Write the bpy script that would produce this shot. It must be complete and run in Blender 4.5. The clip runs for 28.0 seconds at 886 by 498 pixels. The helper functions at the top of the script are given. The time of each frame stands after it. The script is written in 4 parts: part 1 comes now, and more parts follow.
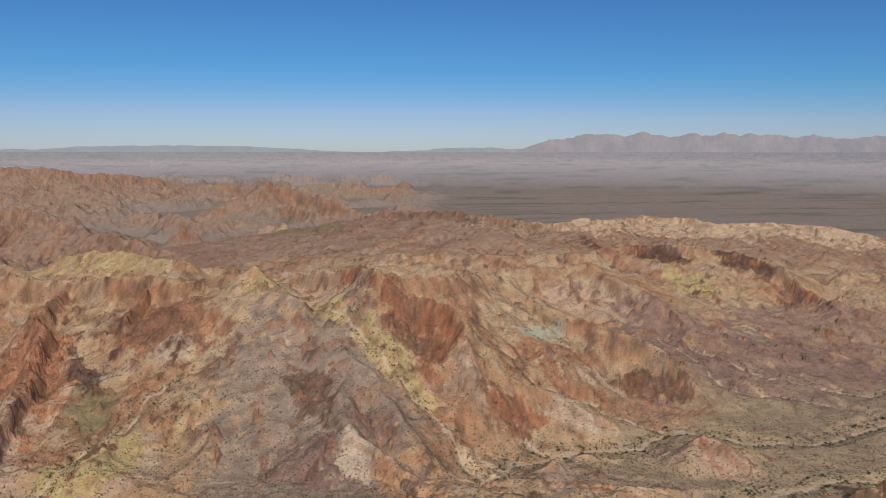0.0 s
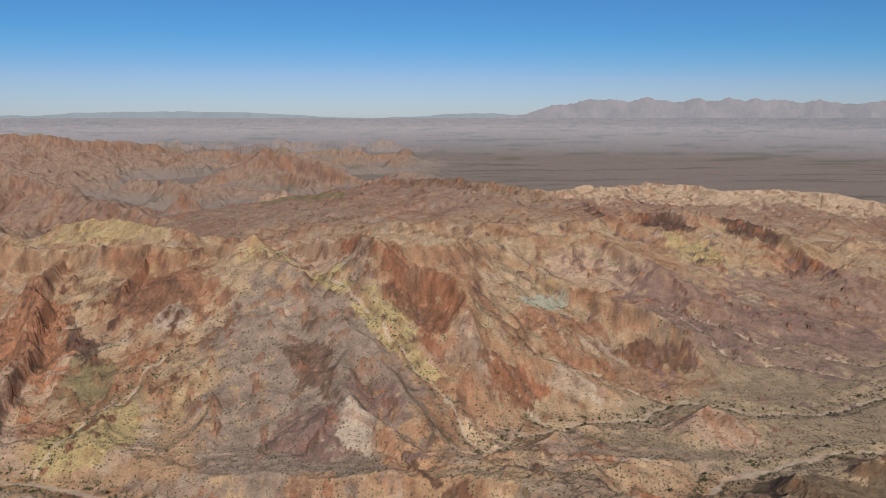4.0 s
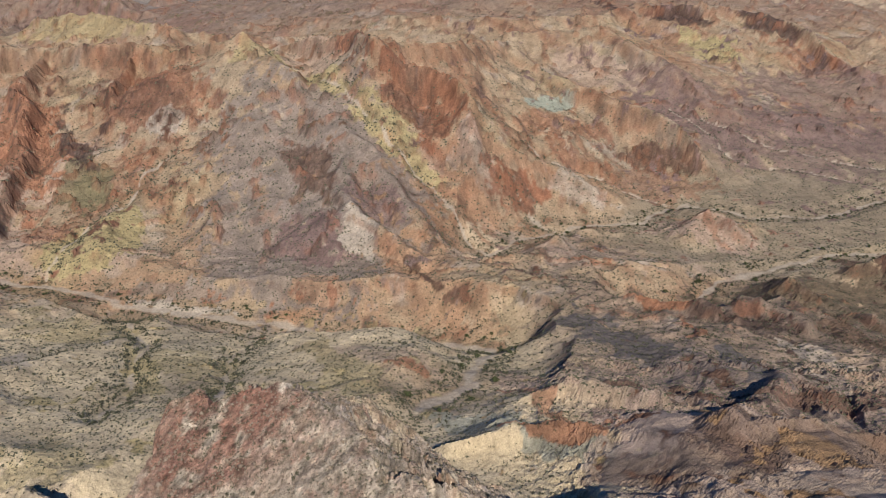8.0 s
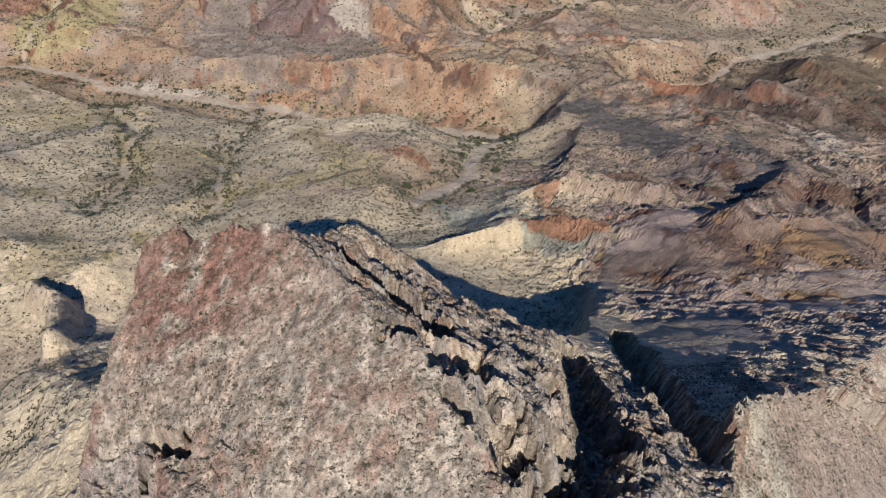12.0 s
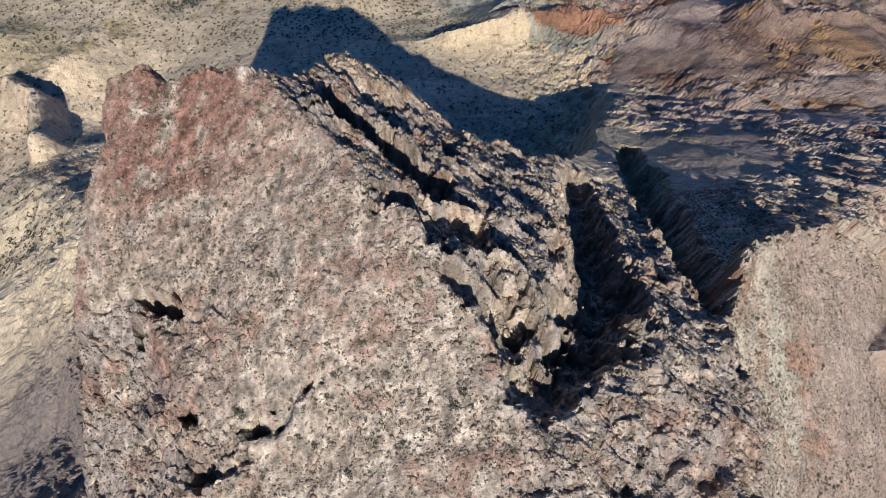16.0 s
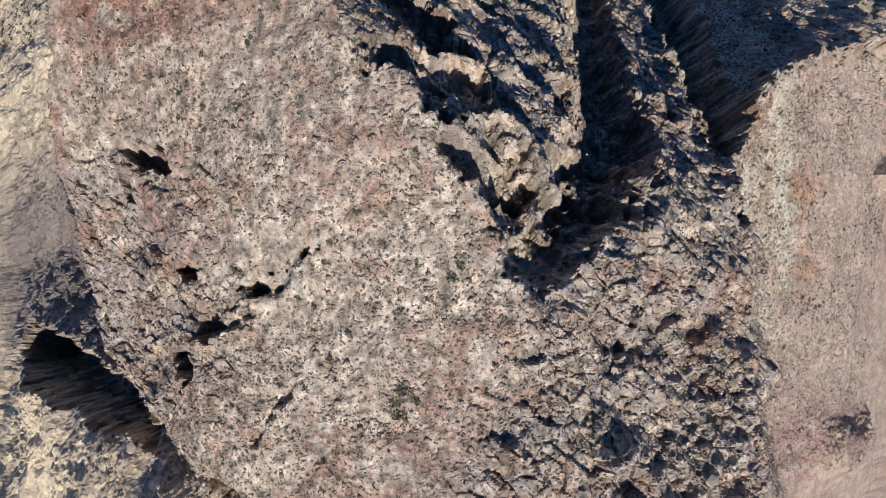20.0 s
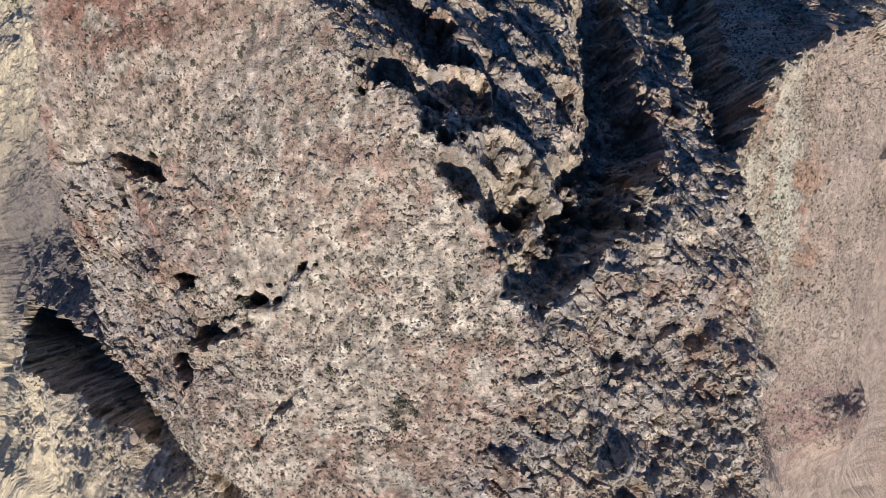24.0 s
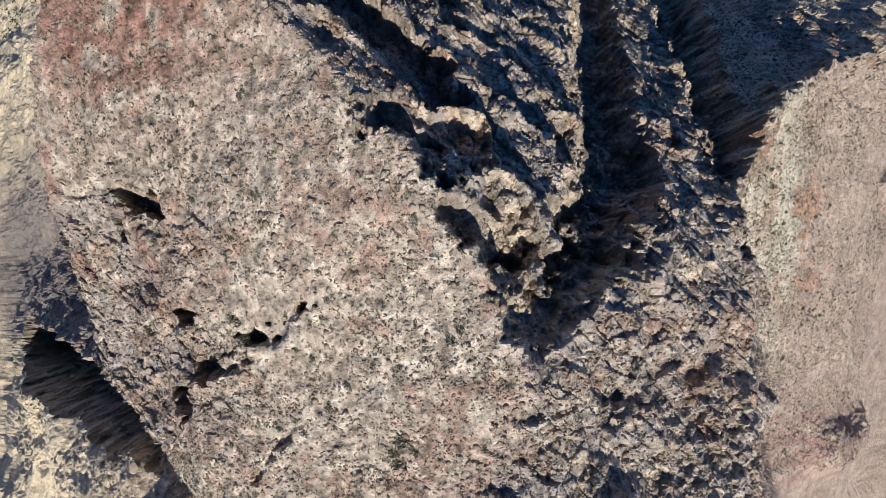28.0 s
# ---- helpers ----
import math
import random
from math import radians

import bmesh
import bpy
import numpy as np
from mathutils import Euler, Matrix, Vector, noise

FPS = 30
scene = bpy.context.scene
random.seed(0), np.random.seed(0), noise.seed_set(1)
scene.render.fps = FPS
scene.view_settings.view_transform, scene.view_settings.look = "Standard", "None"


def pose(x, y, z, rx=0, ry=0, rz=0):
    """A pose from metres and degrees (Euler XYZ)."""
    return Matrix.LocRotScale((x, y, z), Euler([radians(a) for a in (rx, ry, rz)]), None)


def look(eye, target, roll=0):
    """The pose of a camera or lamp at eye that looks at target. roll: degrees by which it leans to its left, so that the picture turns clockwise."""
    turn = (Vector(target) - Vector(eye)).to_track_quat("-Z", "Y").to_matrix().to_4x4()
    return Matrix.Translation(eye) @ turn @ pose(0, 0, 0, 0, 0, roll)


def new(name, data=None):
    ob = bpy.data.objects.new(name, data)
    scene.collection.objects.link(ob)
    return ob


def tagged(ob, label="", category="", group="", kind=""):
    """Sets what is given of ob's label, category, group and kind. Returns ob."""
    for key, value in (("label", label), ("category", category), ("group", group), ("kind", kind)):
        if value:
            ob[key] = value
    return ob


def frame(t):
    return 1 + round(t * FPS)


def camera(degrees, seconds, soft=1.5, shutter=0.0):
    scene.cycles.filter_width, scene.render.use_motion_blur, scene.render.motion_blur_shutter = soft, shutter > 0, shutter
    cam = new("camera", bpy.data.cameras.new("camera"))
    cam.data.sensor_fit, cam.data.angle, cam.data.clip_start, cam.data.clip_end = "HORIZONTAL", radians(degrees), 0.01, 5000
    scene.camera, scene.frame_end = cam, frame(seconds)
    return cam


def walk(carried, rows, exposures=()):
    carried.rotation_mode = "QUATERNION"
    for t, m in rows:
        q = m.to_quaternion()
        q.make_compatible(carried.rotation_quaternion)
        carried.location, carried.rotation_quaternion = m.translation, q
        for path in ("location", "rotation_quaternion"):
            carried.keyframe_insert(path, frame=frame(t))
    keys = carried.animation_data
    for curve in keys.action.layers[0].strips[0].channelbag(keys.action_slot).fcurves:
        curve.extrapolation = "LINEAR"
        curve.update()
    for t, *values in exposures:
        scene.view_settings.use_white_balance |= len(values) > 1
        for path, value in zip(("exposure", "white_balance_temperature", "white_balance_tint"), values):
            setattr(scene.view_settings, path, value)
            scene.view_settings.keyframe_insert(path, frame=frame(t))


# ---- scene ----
cam = camera(64.1, 28.0, soft=0.6)
# seconds, the way north, and the turn in degrees: the flight is level, 350 m up, and the camera tips from the horizon to straight down
ROWS = [
    (0, -1.21, 81.9, -0.04, 0.02), (0.5, 0.45, 82.47, -0.07, 0.04), (1, 2.11, 84.05, -0.09, 0.05), (1.5, 3.8, 85.71, -0.1, 0.07), (2, 5.52, 85.17, -0.05, 0.06),
    (2.5, 7.28, 84.11, -0.01, 0.07), (3, 9.08, 82.81, -0, 0.07), (3.5, 10.92, 81.02, -0, 0.12), (5.5, 18.65, 73.73, 0.12, 0.1), (6, 20.63, 71.63, 0.09, 0.14),
    (6.5, 22.63, 69.48, 0.14, 0.14), (7, 24.62, 67.35, 0.17, 0.13), (7.5, 26.61, 65.23, 0.15, 0.15), (8, 28.58, 63.06, 0.16, 0.17), (8.5, 30.54, 60.87, 0.17, 0.2),
    (9, 32.47, 58.63, 0.17, 0.19), (9.5, 34.38, 56.35, 0.14, 0.23), (10, 36.25, 54.05, 0.16, 0.23), (10.5, 38.09, 51.74, 0.13, 0.23), (11, 39.9, 49.47, 0.15, 0.21),
    (11.5, 41.68, 47.13, 0.14, 0.22), (12, 43.42, 44.83, 0.13, 0.22), (12.5, 45.12, 42.52, 0.14, 0.23), (14.5, 51.61, 33.48, 0.05, 0.38), (15, 53.16, 31.24, 0.05, 0.34),
    (15.5, 54.67, 28.97, 0.02, 0.38), (16, 56.16, 26.71, -0.03, 0.4), (16.5, 57.62, 24.41, -0.08, 0.4), (17, 59.05, 22.09, -0.08, 0.37), (17.5, 60.45, 19.75, -0.1, 0.39),
    (18, 61.82, 17.4, -0.08, 0.35), (18.5, 63.16, 15.07, -0.09, 0.37), (19, 64.45, 12.75, -0.11, 0.32), (19.5, 65.7, 10.39, -0.11, 0.36), (20, 66.91, 8.07, -0.16, 0.39),
    (20.5, 68.06, 5.76, -0.15, 0.37), (22.5, 72.07, 3.54, -0.18, 0.46), (23, 72.9, 3.53, -0.2, 0.46), (23.5, 73.65, 3.58, -0.21, 0.5), (24, 74.33, 3.62, -0.2, 0.44),
    (24.5, 74.94, 3.68, -0.2, 0.44), (25, 75.48, 3.76, -0.2, 0.45), (25.5, 75.97, 3.84, -0.2, 0.49), (26, 76.43, 3.93, -0.2, 0.5), (26.5, 76.87, 3.95, -0.18, 0.57),
    (27, 77.33, 3.97, -0.17, 0.56), (27.5, 77.83, 3.89, -0.2, 0.45), (28, 78.43, 3.74, -0.19, 0.38),
]
EXPOSURES = [(0, -0.14, 7500, 12), (6, -0.05, 7050, 9), (8, 0.04, 6650, 7), (12, 0.18, 6350, 8), (16, 0.32, 6300, 10), (24, 0.34, 6250, 9), (28, 0.42, 6250, 7)]
walk(cam, [(t, pose(0.45, y, 350, rx, ry, rz)) for t, y, rx, ry, rz in ROWS], EXPOSURES)

# ---- sky and sun ----
SUN_HIGH, SUN_FROM = 42.0, 170.0  # degrees over the horizon; compass degrees, with +y as north
world = bpy.data.worlds.new("sky")
scene.world = world
world.use_nodes = True
nodes, links = world.node_tree.nodes, world.node_tree.links
nodes.clear()
sky = nodes.new("ShaderNodeTexSky")
sky.sky_type, sky.sun_disc = "NISHITA", False
sky.sun_elevation, sky.sun_rotation = radians(SUN_HIGH), radians(SUN_FROM)
sky.altitude, sky.air_density, sky.dust_density, sky.ozone_density = 900, 1.0, 0.2, 5.0
backing = nodes.new("ShaderNodeBackground")
backing.inputs["Strength"].default_value = 1.25
apart, joined = nodes.new("ShaderNodeSeparateColor"), nodes.new("ShaderNodeCombineColor")
links.new(sky.outputs["Color"], apart.inputs["Color"])


def raised(socket, power, gain):
    """gain * (0.056 * colour) ** power"""
    out = socket
    for how, value in (("MULTIPLY", 0.056), ("POWER", power), ("MULTIPLY", gain)):
        n = nodes.new("ShaderNodeMath")
        n.operation = how
        n.inputs[1].default_value = value
        links.new(out, n.inputs[0])
        out = n.outputs[0]
    return out


least = nodes.new("ShaderNodeMath")
least.operation = "MINIMUM"
links.new(raised(apart.outputs["Red"], 2.4, 3.4), least.inputs[0])
links.new(raised(apart.outputs["Red"], 1.1, 0.82), least.inputs[1])
most = nodes.new("ShaderNodeMath")
most.operation = "MAXIMUM"
links.new(least.outputs[0], most.inputs[0])
links.new(raised(apart.outputs["Red"], 1.1, 0.44), most.inputs[1])
links.new(most.outputs[0], joined.inputs["Red"])
links.new(raised(apart.outputs["Green"], 1.1, 1.0), joined.inputs["Green"])
links.new(raised(apart.outputs["Blue"], 1.05, 1.44), joined.inputs["Blue"])
links.new(joined.outputs["Color"], backing.inputs["Color"])
links.new(backing.outputs["Background"], nodes.new("ShaderNodeOutputWorld").inputs["Surface"])
sun = new("sun", bpy.data.lights.new("sun", "SUN"))
sun.data.energy, sun.data.angle, sun.data.color = 5.0, radians(0.53), (1.0, 0.95, 0.87)
a, e = radians(SUN_FROM), radians(SUN_HIGH)
sun.matrix_world = look((900 * math.sin(a) * math.cos(e), 900 * math.cos(a) * math.cos(e), 900 * math.sin(e)), (0, 0, 0))

# ---- materials ----
def material(name, rough=0.95):
    m = bpy.data.materials.new(name)
    m.use_nodes = True
    shader = m.node_tree.nodes["Principled BSDF"]
    shader.inputs["Roughness"].default_value = rough
    shader.inputs["Specular IOR Level"].default_value = 0.15
    return m, m.node_tree.nodes, m.node_tree.links, shader


def add(nodes, kind, **values):
    n = nodes.new(kind)
    for key, value in values.items():
        n.inputs[key].default_value = value
    return n


def earth(name, size=1.0):
    """Desert ground: its colour is laid out with the land; grain, pebbles and fine relief come on top, size times as large as on the stony slope."""
    m, nodes, links, shader = material(name)
    tint = nodes.new("ShaderNodeVertexColor")
    tint.layer_name = "tint"
    place = nodes.new("ShaderNodeNewGeometry")
    coarse = add(nodes, "ShaderNodeTexNoise", Scale=0.16 / size**0.5, Detail=6.0, Roughness=0.62)
    fine = add(nodes, "ShaderNodeTexNoise", Scale=1.7 / size, Detail=5.0, Roughness=0.7)
    for n in (coarse, fine):
        links.new(place.outputs["Position"], n.inputs["Vector"])
    grit = add(nodes, "ShaderNodeTexNoise", Scale=6.5 / size, Detail=3.0, Roughness=0.75)
    links.new(place.outputs["Position"], grit.inputs["Vector"])
    both, all_three = add(nodes, "ShaderNodeMix", Factor=0.68), add(nodes, "ShaderNodeMix", Factor=0.42)
    links.new(coarse.outputs["Fac"], both.inputs["A"])
    links.new(fine.outputs["Fac"], both.inputs["B"])
    links.new(both.outputs["Result"], all_three.inputs["A"])
    links.new(grit.outputs["Fac"], all_three.inputs["B"])
    spread = add(nodes, "ShaderNodeMapRange")
    for key, value in (("From Min", 0.36), ("From Max", 0.64), ("To Min", 0.34 if size == 1 else 0.52), ("To Max", 1.64 if size == 1 else 1.38)):
        spread.inputs[key].default_value = value
    links.new(all_three.outputs["Result"], spread.inputs["Value"])
    mix = nodes.new("ShaderNodeVectorMath")
    mix.operation = "SCALE"
    links.new(tint.outputs["Color"], mix.inputs[0])
    links.new(spread.outputs["Result"], mix.inputs["Scale"])
    links.new(mix.outputs["Vector"], shader.inputs["Base Color"])
    bump_node = add(nodes, "ShaderNodeBump", Strength=0.9 if size == 1 else 0.35, Distance=0.5 * size)
    links.new(fine.outputs["Fac"], bump_node.inputs["Height"])
    broad_bump = add(nodes, "ShaderNodeBump", Strength=0.8, Distance=1.5 * size**0.5)
    links.new(coarse.outputs["Fac"], broad_bump.inputs["Height"])
    links.new(broad_bump.outputs["Normal"], bump_node.inputs["Normal"])
    links.new(bump_node.outputs["Normal"], shader.inputs["Normal"])
    return m


EARTH, HILL_EARTH = earth("desert_earth"), earth("hill_earth", 3.5)
# ---- the colours of the rock and soil ----
TAN, RED, GREY, YELLOW = (0.345, 0.245, 0.158), (0.225, 0.095, 0.055), (0.235, 0.182, 0.148), (0.345, 0.27, 0.14)
BROWN, PALE, SAND, ORANGE, PINK = (0.105, 0.06, 0.043), (0.38, 0.31, 0.245), (0.41, 0.335, 0.26), (0.37, 0.22, 0.132), (0.36, 0.255, 0.19)
DARK, MAUVE, OLIVE, MINT = (0.065, 0.042, 0.036), (0.185, 0.122, 0.106), (0.17, 0.14, 0.08), (0.31, 0.31, 0.24)
RUST = (0.275, 0.132, 0.078)
BUFF, OCHRE, SLATE, CHALK = (0.40, 0.30, 0.20), (0.265, 0.16, 0.085), (0.13, 0.108, 0.10), (0.27, 0.25, 0.195)
PATCHES = []


def patch(x, y, half_long, half_wide, turn, colour, plain):
    """One kind of rock or soil at the surface, or a dark cleft painted on: where, how long and wide, which way it runs,
    and how plainly it shows.
    """
    PATCHES.append((x, y, half_long, half_wide, turn, colour, plain))


patch(-134, 687, 149, 94, -55, GREY, 0.8)
patch(-134, 575, 113, 67, -45, GREY, 0.8)
patch(-117, 574, 50, 29, -37, MAUVE, 0.9)
patch(-63, 623, 33, 19, -47, MAUVE, 0.8)
patch(-134, 677, 49, 21, -53, BROWN, 0.8)
patch(-74, 569, 27, 12, -74, PALE, 0.95)
patch(-307, 585, 55, 42, -112, YELLOW, 0.9)
patch(-458, 776, 130, 55, -54, PINK, 0.75)
patch(-400, 626, 102, 28, -63, PINK, 0.7)
patch(-330, 822, 94, 53, -37, RED, 0.7)
patch(-300, 769, 26, 18, -26, PALE, 0.8)
patch(-336, 695, 54, 38, 57, RED, 0.45)
patch(-365, 698, 50, 29, -55, OLIVE, 0.7)
patch(-583, 1220, 146, 40, -19, YELLOW, 0.6)
patch(-218, 875, 44, 21, 46, YELLOW, 0.6)
patch(-155, 822, 85, 16, -45, YELLOW, 0.8)
patch(-52, 718, 66, 22, -44, YELLOW, 0.85)
patch(-139, 867, 74, 31, -34, PINK, 0.7)
patch(-25, 765, 83, 32, -46, RED, 0.85)
patch(-103, 859, 43, 20, -43, RED, 0.8)
patch(29, 704, 29, 19, -46, PALE, 0.7)
patch(21, 672, 30, 21, -29, ORANGE, 0.5)
patch(-39, 995, 187, 30, -83, ORANGE, 0.6)
patch(77, 712, 39, 25, 34, RED, 0.9)
patch(128, 872, 49, 13, 33, MINT, 0.9)
patch(132, 823, 68, 25, 19, RED, 0.6)
patch(251, 815, 50, 15, -3, BROWN, 0.95)
patch(207, 777, 108, 30, 1, RED, 0.5)
patch(222, 1046, 88, 51, -26, PINK, 0.6)
patch(314, 918, 107, 47, -62, MAUVE, 0.6)
patch(421, 1189, 61, 33, -56, YELLOW, 0.9)
patch(392, 1273, 50, 19, -16, DARK, 0.8)
patch(538, 1238, 51, 29, -26, DARK, 0.7)
patch(582, 1166, 78, 39, -33, RED, 0.6)
patch(503, 941, 105, 65, -3, MAUVE, 0.6)
patch(145, 724, 39, 14, -10, PALE, 0.6)
patch(251, 643, 50, 26, -31, PINK, 0.85)
patch(38, 623, 34, 17, -21, BUFF, 0.9)
patch(98, 562, 49, 18, -54, PINK, 0.6)
patch(-8, 493, 69, 21, -54, ORANGE, 0.55)
patch(-13, 507, 31, 5, -61, BROWN, 0.9)
patch(9, 473, 14, 6, -37, BROWN, 0.9)
patch(7, 456, 13, 10, -71, ORANGE, 0.9)
patch(-98, 507, 23, 13, -34, ORANGE, 0.6)
patch(-116, 487, 14, 7, -15, ORANGE, 0.8)
patch(-197, 496, 49, 6, -5, SAND, 0.95)
patch(-214, 517, 60, 7, -7, GREY, 0.6)
patch(105, 371, 75, 26, -67, SLATE, 0.85)
patch(143, 423, 23, 7, -78, PALE, 0.6)
patch(152, 398, 32, 5, -94, RED, 0.8)
patch(201, 405, 29, 9, -44, BROWN, 0.8)
patch(188, 308, 35, 12, -75, PALE, 0.6)
patch(264, 496, 34, 15, -62, OCHRE, 0.9)
patch(266, 406, 27, 16, -80, OLIVE, 0.8)
patch(91, 233, 41, 21, -45, MAUVE, 0.75)
patch(45, 317, 40, 9, -74, PINK, 0.7)
patch(45, 284, 41, 4, -72, RED, 0.7)
patch(28, 259, 42, 13, -42, CHALK, 0.9)
patch(122, 208, 25, 8, -94, OCHRE, 0.6)
patch(96, 273, 12, 5, 15, BROWN, 0.8)
patch(-145, 362, 34, 19, -27, YELLOW, 0.5)
patch(-210, 396, 23, 6, -54, PALE, 0.8)
patch(-241, 354, 20, 8, -43, PALE, 0.7)
patch(-42, 354, 47, 12, -30, PINK, 0.5)
patch(-26, 333, 16, 4, -27, RED, 0.8)
patch(-147, 445, 26, 5, -42, RED, 0.7)
patch(-136, 194, 44, 13, -46, BUFF, 0.9)
patch(-170, 251, 29, 16, -22, YELLOW, 0.5)
patch(77, 189, 29, 11, -34, MAUVE, 0.6)
patch(249, 1649, 180, 85, -4, (0.38, 0.285, 0.20), 0.8)
patch(621, 1671, 223, 85, 2, (0.38, 0.285, 0.20), 0.8)
patch(920, 1658, 116, 85, -11, (0.38, 0.285, 0.20), 0.8)
patch(423, 1157, 59, 21, -9, YELLOW, 0.6)
patch(-550, 2255, 133, 70, -23, PINK, 0.5)
patch(-286, 2039, 260, 25, -59, BROWN, 0.8)
patch(-414, 1866, 260, 28, -40, OLIVE, 0.9)
patch(74, 1665, 239, 30, -27, BROWN, 0.6)
patch(315, 1418, 128, 14, -84, DARK, 0.9)
patch(396, 1268, 64, 16, -21, DARK, 0.8)
patch(538, 1244, 58, 23, -31, DARK, 0.8)
patch(-1020, 1716, 65, 34, -3, DARK, 0.7)
patch(-726, 1970, 68, 30, -19, RED, 0.7)
patch(-427, 1211, 70, 46, -30, MAUVE, 0.7)
patch(240, 440, 130, 70, -15, (0.13, 0.095, 0.075), 0.6)
patch(105, 195, 60, 75, 10, (0.36, 0.27, 0.215), 0.65)
patch(150, 290, 80, 50, -20, (0.20, 0.145, 0.12), 0.6)
patch(-142, 206, 34, 27, -30, (0.45, 0.35, 0.24), 0.9)
patch(-30, 200, 60, 45, 0, (0.42, 0.345, 0.25), 0.6)
patch(145, 222, 70, 24, 5, BROWN, 0.6)
patch(340, 505, 120, 60, 0, (0.125, 0.092, 0.062), 0.75)
patch(430, 930, 210, 110, -20, MAUVE, 0.6)
patch(620, 1050, 200, 110, 0, MAUVE, 0.6)
patch(146, 439, 22, 8, -21, RUST, 0.9)
patch(201, 419, 34, 15, -5, DARK, 0.8)
patch(366, 581, 31, 10, -71, BROWN, 0.9)
patch(267, 409, 33, 18, -89, BROWN, 0.7)
patch(215, 363, 36, 12, -79, PALE, 0.6)
patch(158, 327, 36, 11, -86, SLATE, 0.9)
patch(174, 285, 47, 11, 20, BROWN, 0.85)
patch(116, 280, 25, 5, -62, DARK, 0.8)
patch(95, 299, 24, 6, 7, BROWN, 0.8)
patch(43, 249, 22, 6, -7, RUST, 0.8)
patch(87, 213, 37, 15, -13, BROWN, 0.55)
patch(131, 217, 19, 10, -70, OCHRE, 0.8)
patch(-460, 781, 112, 44, -59, RUST, 0.85)
# two clefts and a slanting shadow of the west cliffs, painted as dark colour
patch(-421, 792, 75, 10, -60, DARK, 0.9)
patch(-379, 742, 32, 7, -63, DARK, 0.8)
patch(-404, 649, 55, 9, -50, BROWN, 0.8)
patch(-385, 632, 57, 20, -48, RUST, 0.6)
patch(-368, 836, 125, 24, -34, BROWN, 0.5)
patch(-356, 688, 25, 15, -61, OLIVE, 0.8)
patch(252, 662, 43, 7, -63, RUST, 0.5)
patch(83, 560, 21, 7, -76, BROWN, 0.8)
patch(120, 548, 22, 7, -31, RUST, 0.8)
patch(154, 481, 46, 5, -105, BROWN, 0.8)
patch(-14, 739, 53, 11, -34, BROWN, 0.5)
patch(72, 730, 39, 11, 13, TAN, 0.8)
patch(-129, 431, 39, 4, -58, RUST, 0.8)
patch(-173, 360, 56, 7, -58, YELLOW, 0.7)
patch(-59, 345, 54, 11, -65, YELLOW, 0.6)
patch(-245, 415, 40, 19, -20, YELLOW, 0.5)


# ---- the lie of the land: plain functions of x and y ----
GX = np.array([1, -1, 1, -1, 1.3, -1.3, 0, 0], np.float32)
GY = np.array([1, 1, -1, -1, 0, 0, 1.3, -1.3], np.float32)


def lattice(ix, iy, seed):
    """A whole number for each corner of a grid, as if thrown by dice."""
    h = ix * np.uint32(374761393) + iy * np.uint32(668265263) + np.uint32(seed * 362437 % 4294967291)
    h = (h ^ (h >> np.uint32(13))) * np.uint32(1274126177)
    return h ^ (h >> np.uint32(16))


def perlin(x, y, seed=0):
    """Gradient noise, about -1 to 1."""
    fx, fy = np.floor(x), np.floor(y)
    ix, iy = fx.astype(np.int32).view(np.uint32), fy.astype(np.int32).view(np.uint32)
    dx, dy = (x - fx).astype(np.float32), (y - fy).astype(np.float32)

    def corner(a, b):
        k = lattice(ix + np.uint32(a), iy + np.uint32(b), seed) & np.uint32(7)
        return GX.take(k) * (dx - np.float32(a)) + GY.take(k) * (dy - np.float32(b))

    u, v = dx * dx * dx * (dx * (dx * 6 - 15) + 10), dy * dy * dy * (dy * (dy * 6 - 15) + 10)
    c, d = corner(0, 0), corner(0, 1)
    low, high = c + (corner(1, 0) - c) * u, d + (corner(1, 1) - d) * u
    return low + (high - low) * v


def fbm(x, y, size, octaves, seed=0, gain=0.5):
    out, amp = 0.0, 1.0
    for n in range(octaves):
        out = out + amp * perlin(x / size + 17.3 * n, y / size - 9.1 * n, seed + n)
        size, amp = size / 2.03, amp * gain
    return out


def ridged(x, y, size, octaves, seed=0, gain=0.5):
    """Sharp crests at 1, hollows towards 0."""
    out, amp, total = 0.0, 1.0, 0.0
    for n in range(octaves):
        out = out + amp * (1 - np.abs(perlin(x / size + 31.7 * n, y / size + 5.3 * n, seed + n)) * 1.6)
        total, size, amp = total + amp, size / 2.1, amp * gain
    return out / total


def blocks(x, y, size, seed=0):
    """Split rock: for each point the height of its block (0 to 1), and how near the joint is (0 at the joint)."""
    fx, fy = np.floor(x / size), np.floor(y / size)
    near, second, level = np.full(x.shape, 9.0), np.full(x.shape, 9.0), np.zeros(x.shape)
    for a in (-1, 0, 1):
        for b in (-1, 0, 1):
            h = lattice((fx + a).astype(np.int32).view(np.uint32), (fy + b).astype(np.int32).view(np.uint32), seed)
            px, py = fx + a + (h & np.uint32(255)) / 255.0, fy + b + ((h >> np.uint32(8)) & np.uint32(255)) / 255.0
            d = np.hypot(px - x / size, py - y / size)
            closer = d < near
            second = np.where(closer, near, np.minimum(second, d))
            level = np.where(closer, ((h >> np.uint32(16)) & np.uint32(255)) / 255.0, level)
            near = np.where(closer, d, near)
    return level, second - near


def step(a, b, v):
    t = np.clip((v - a) / (b - a), 0, 1)
    return t * t * (3 - 2 * t)


def upper(a, b, k):
    """The higher of two heights, with the crease between them filled."""
    return np.maximum(a, b) + k * np.maximum(0, 1 - np.abs(a - b) / k) ** 2 / 4


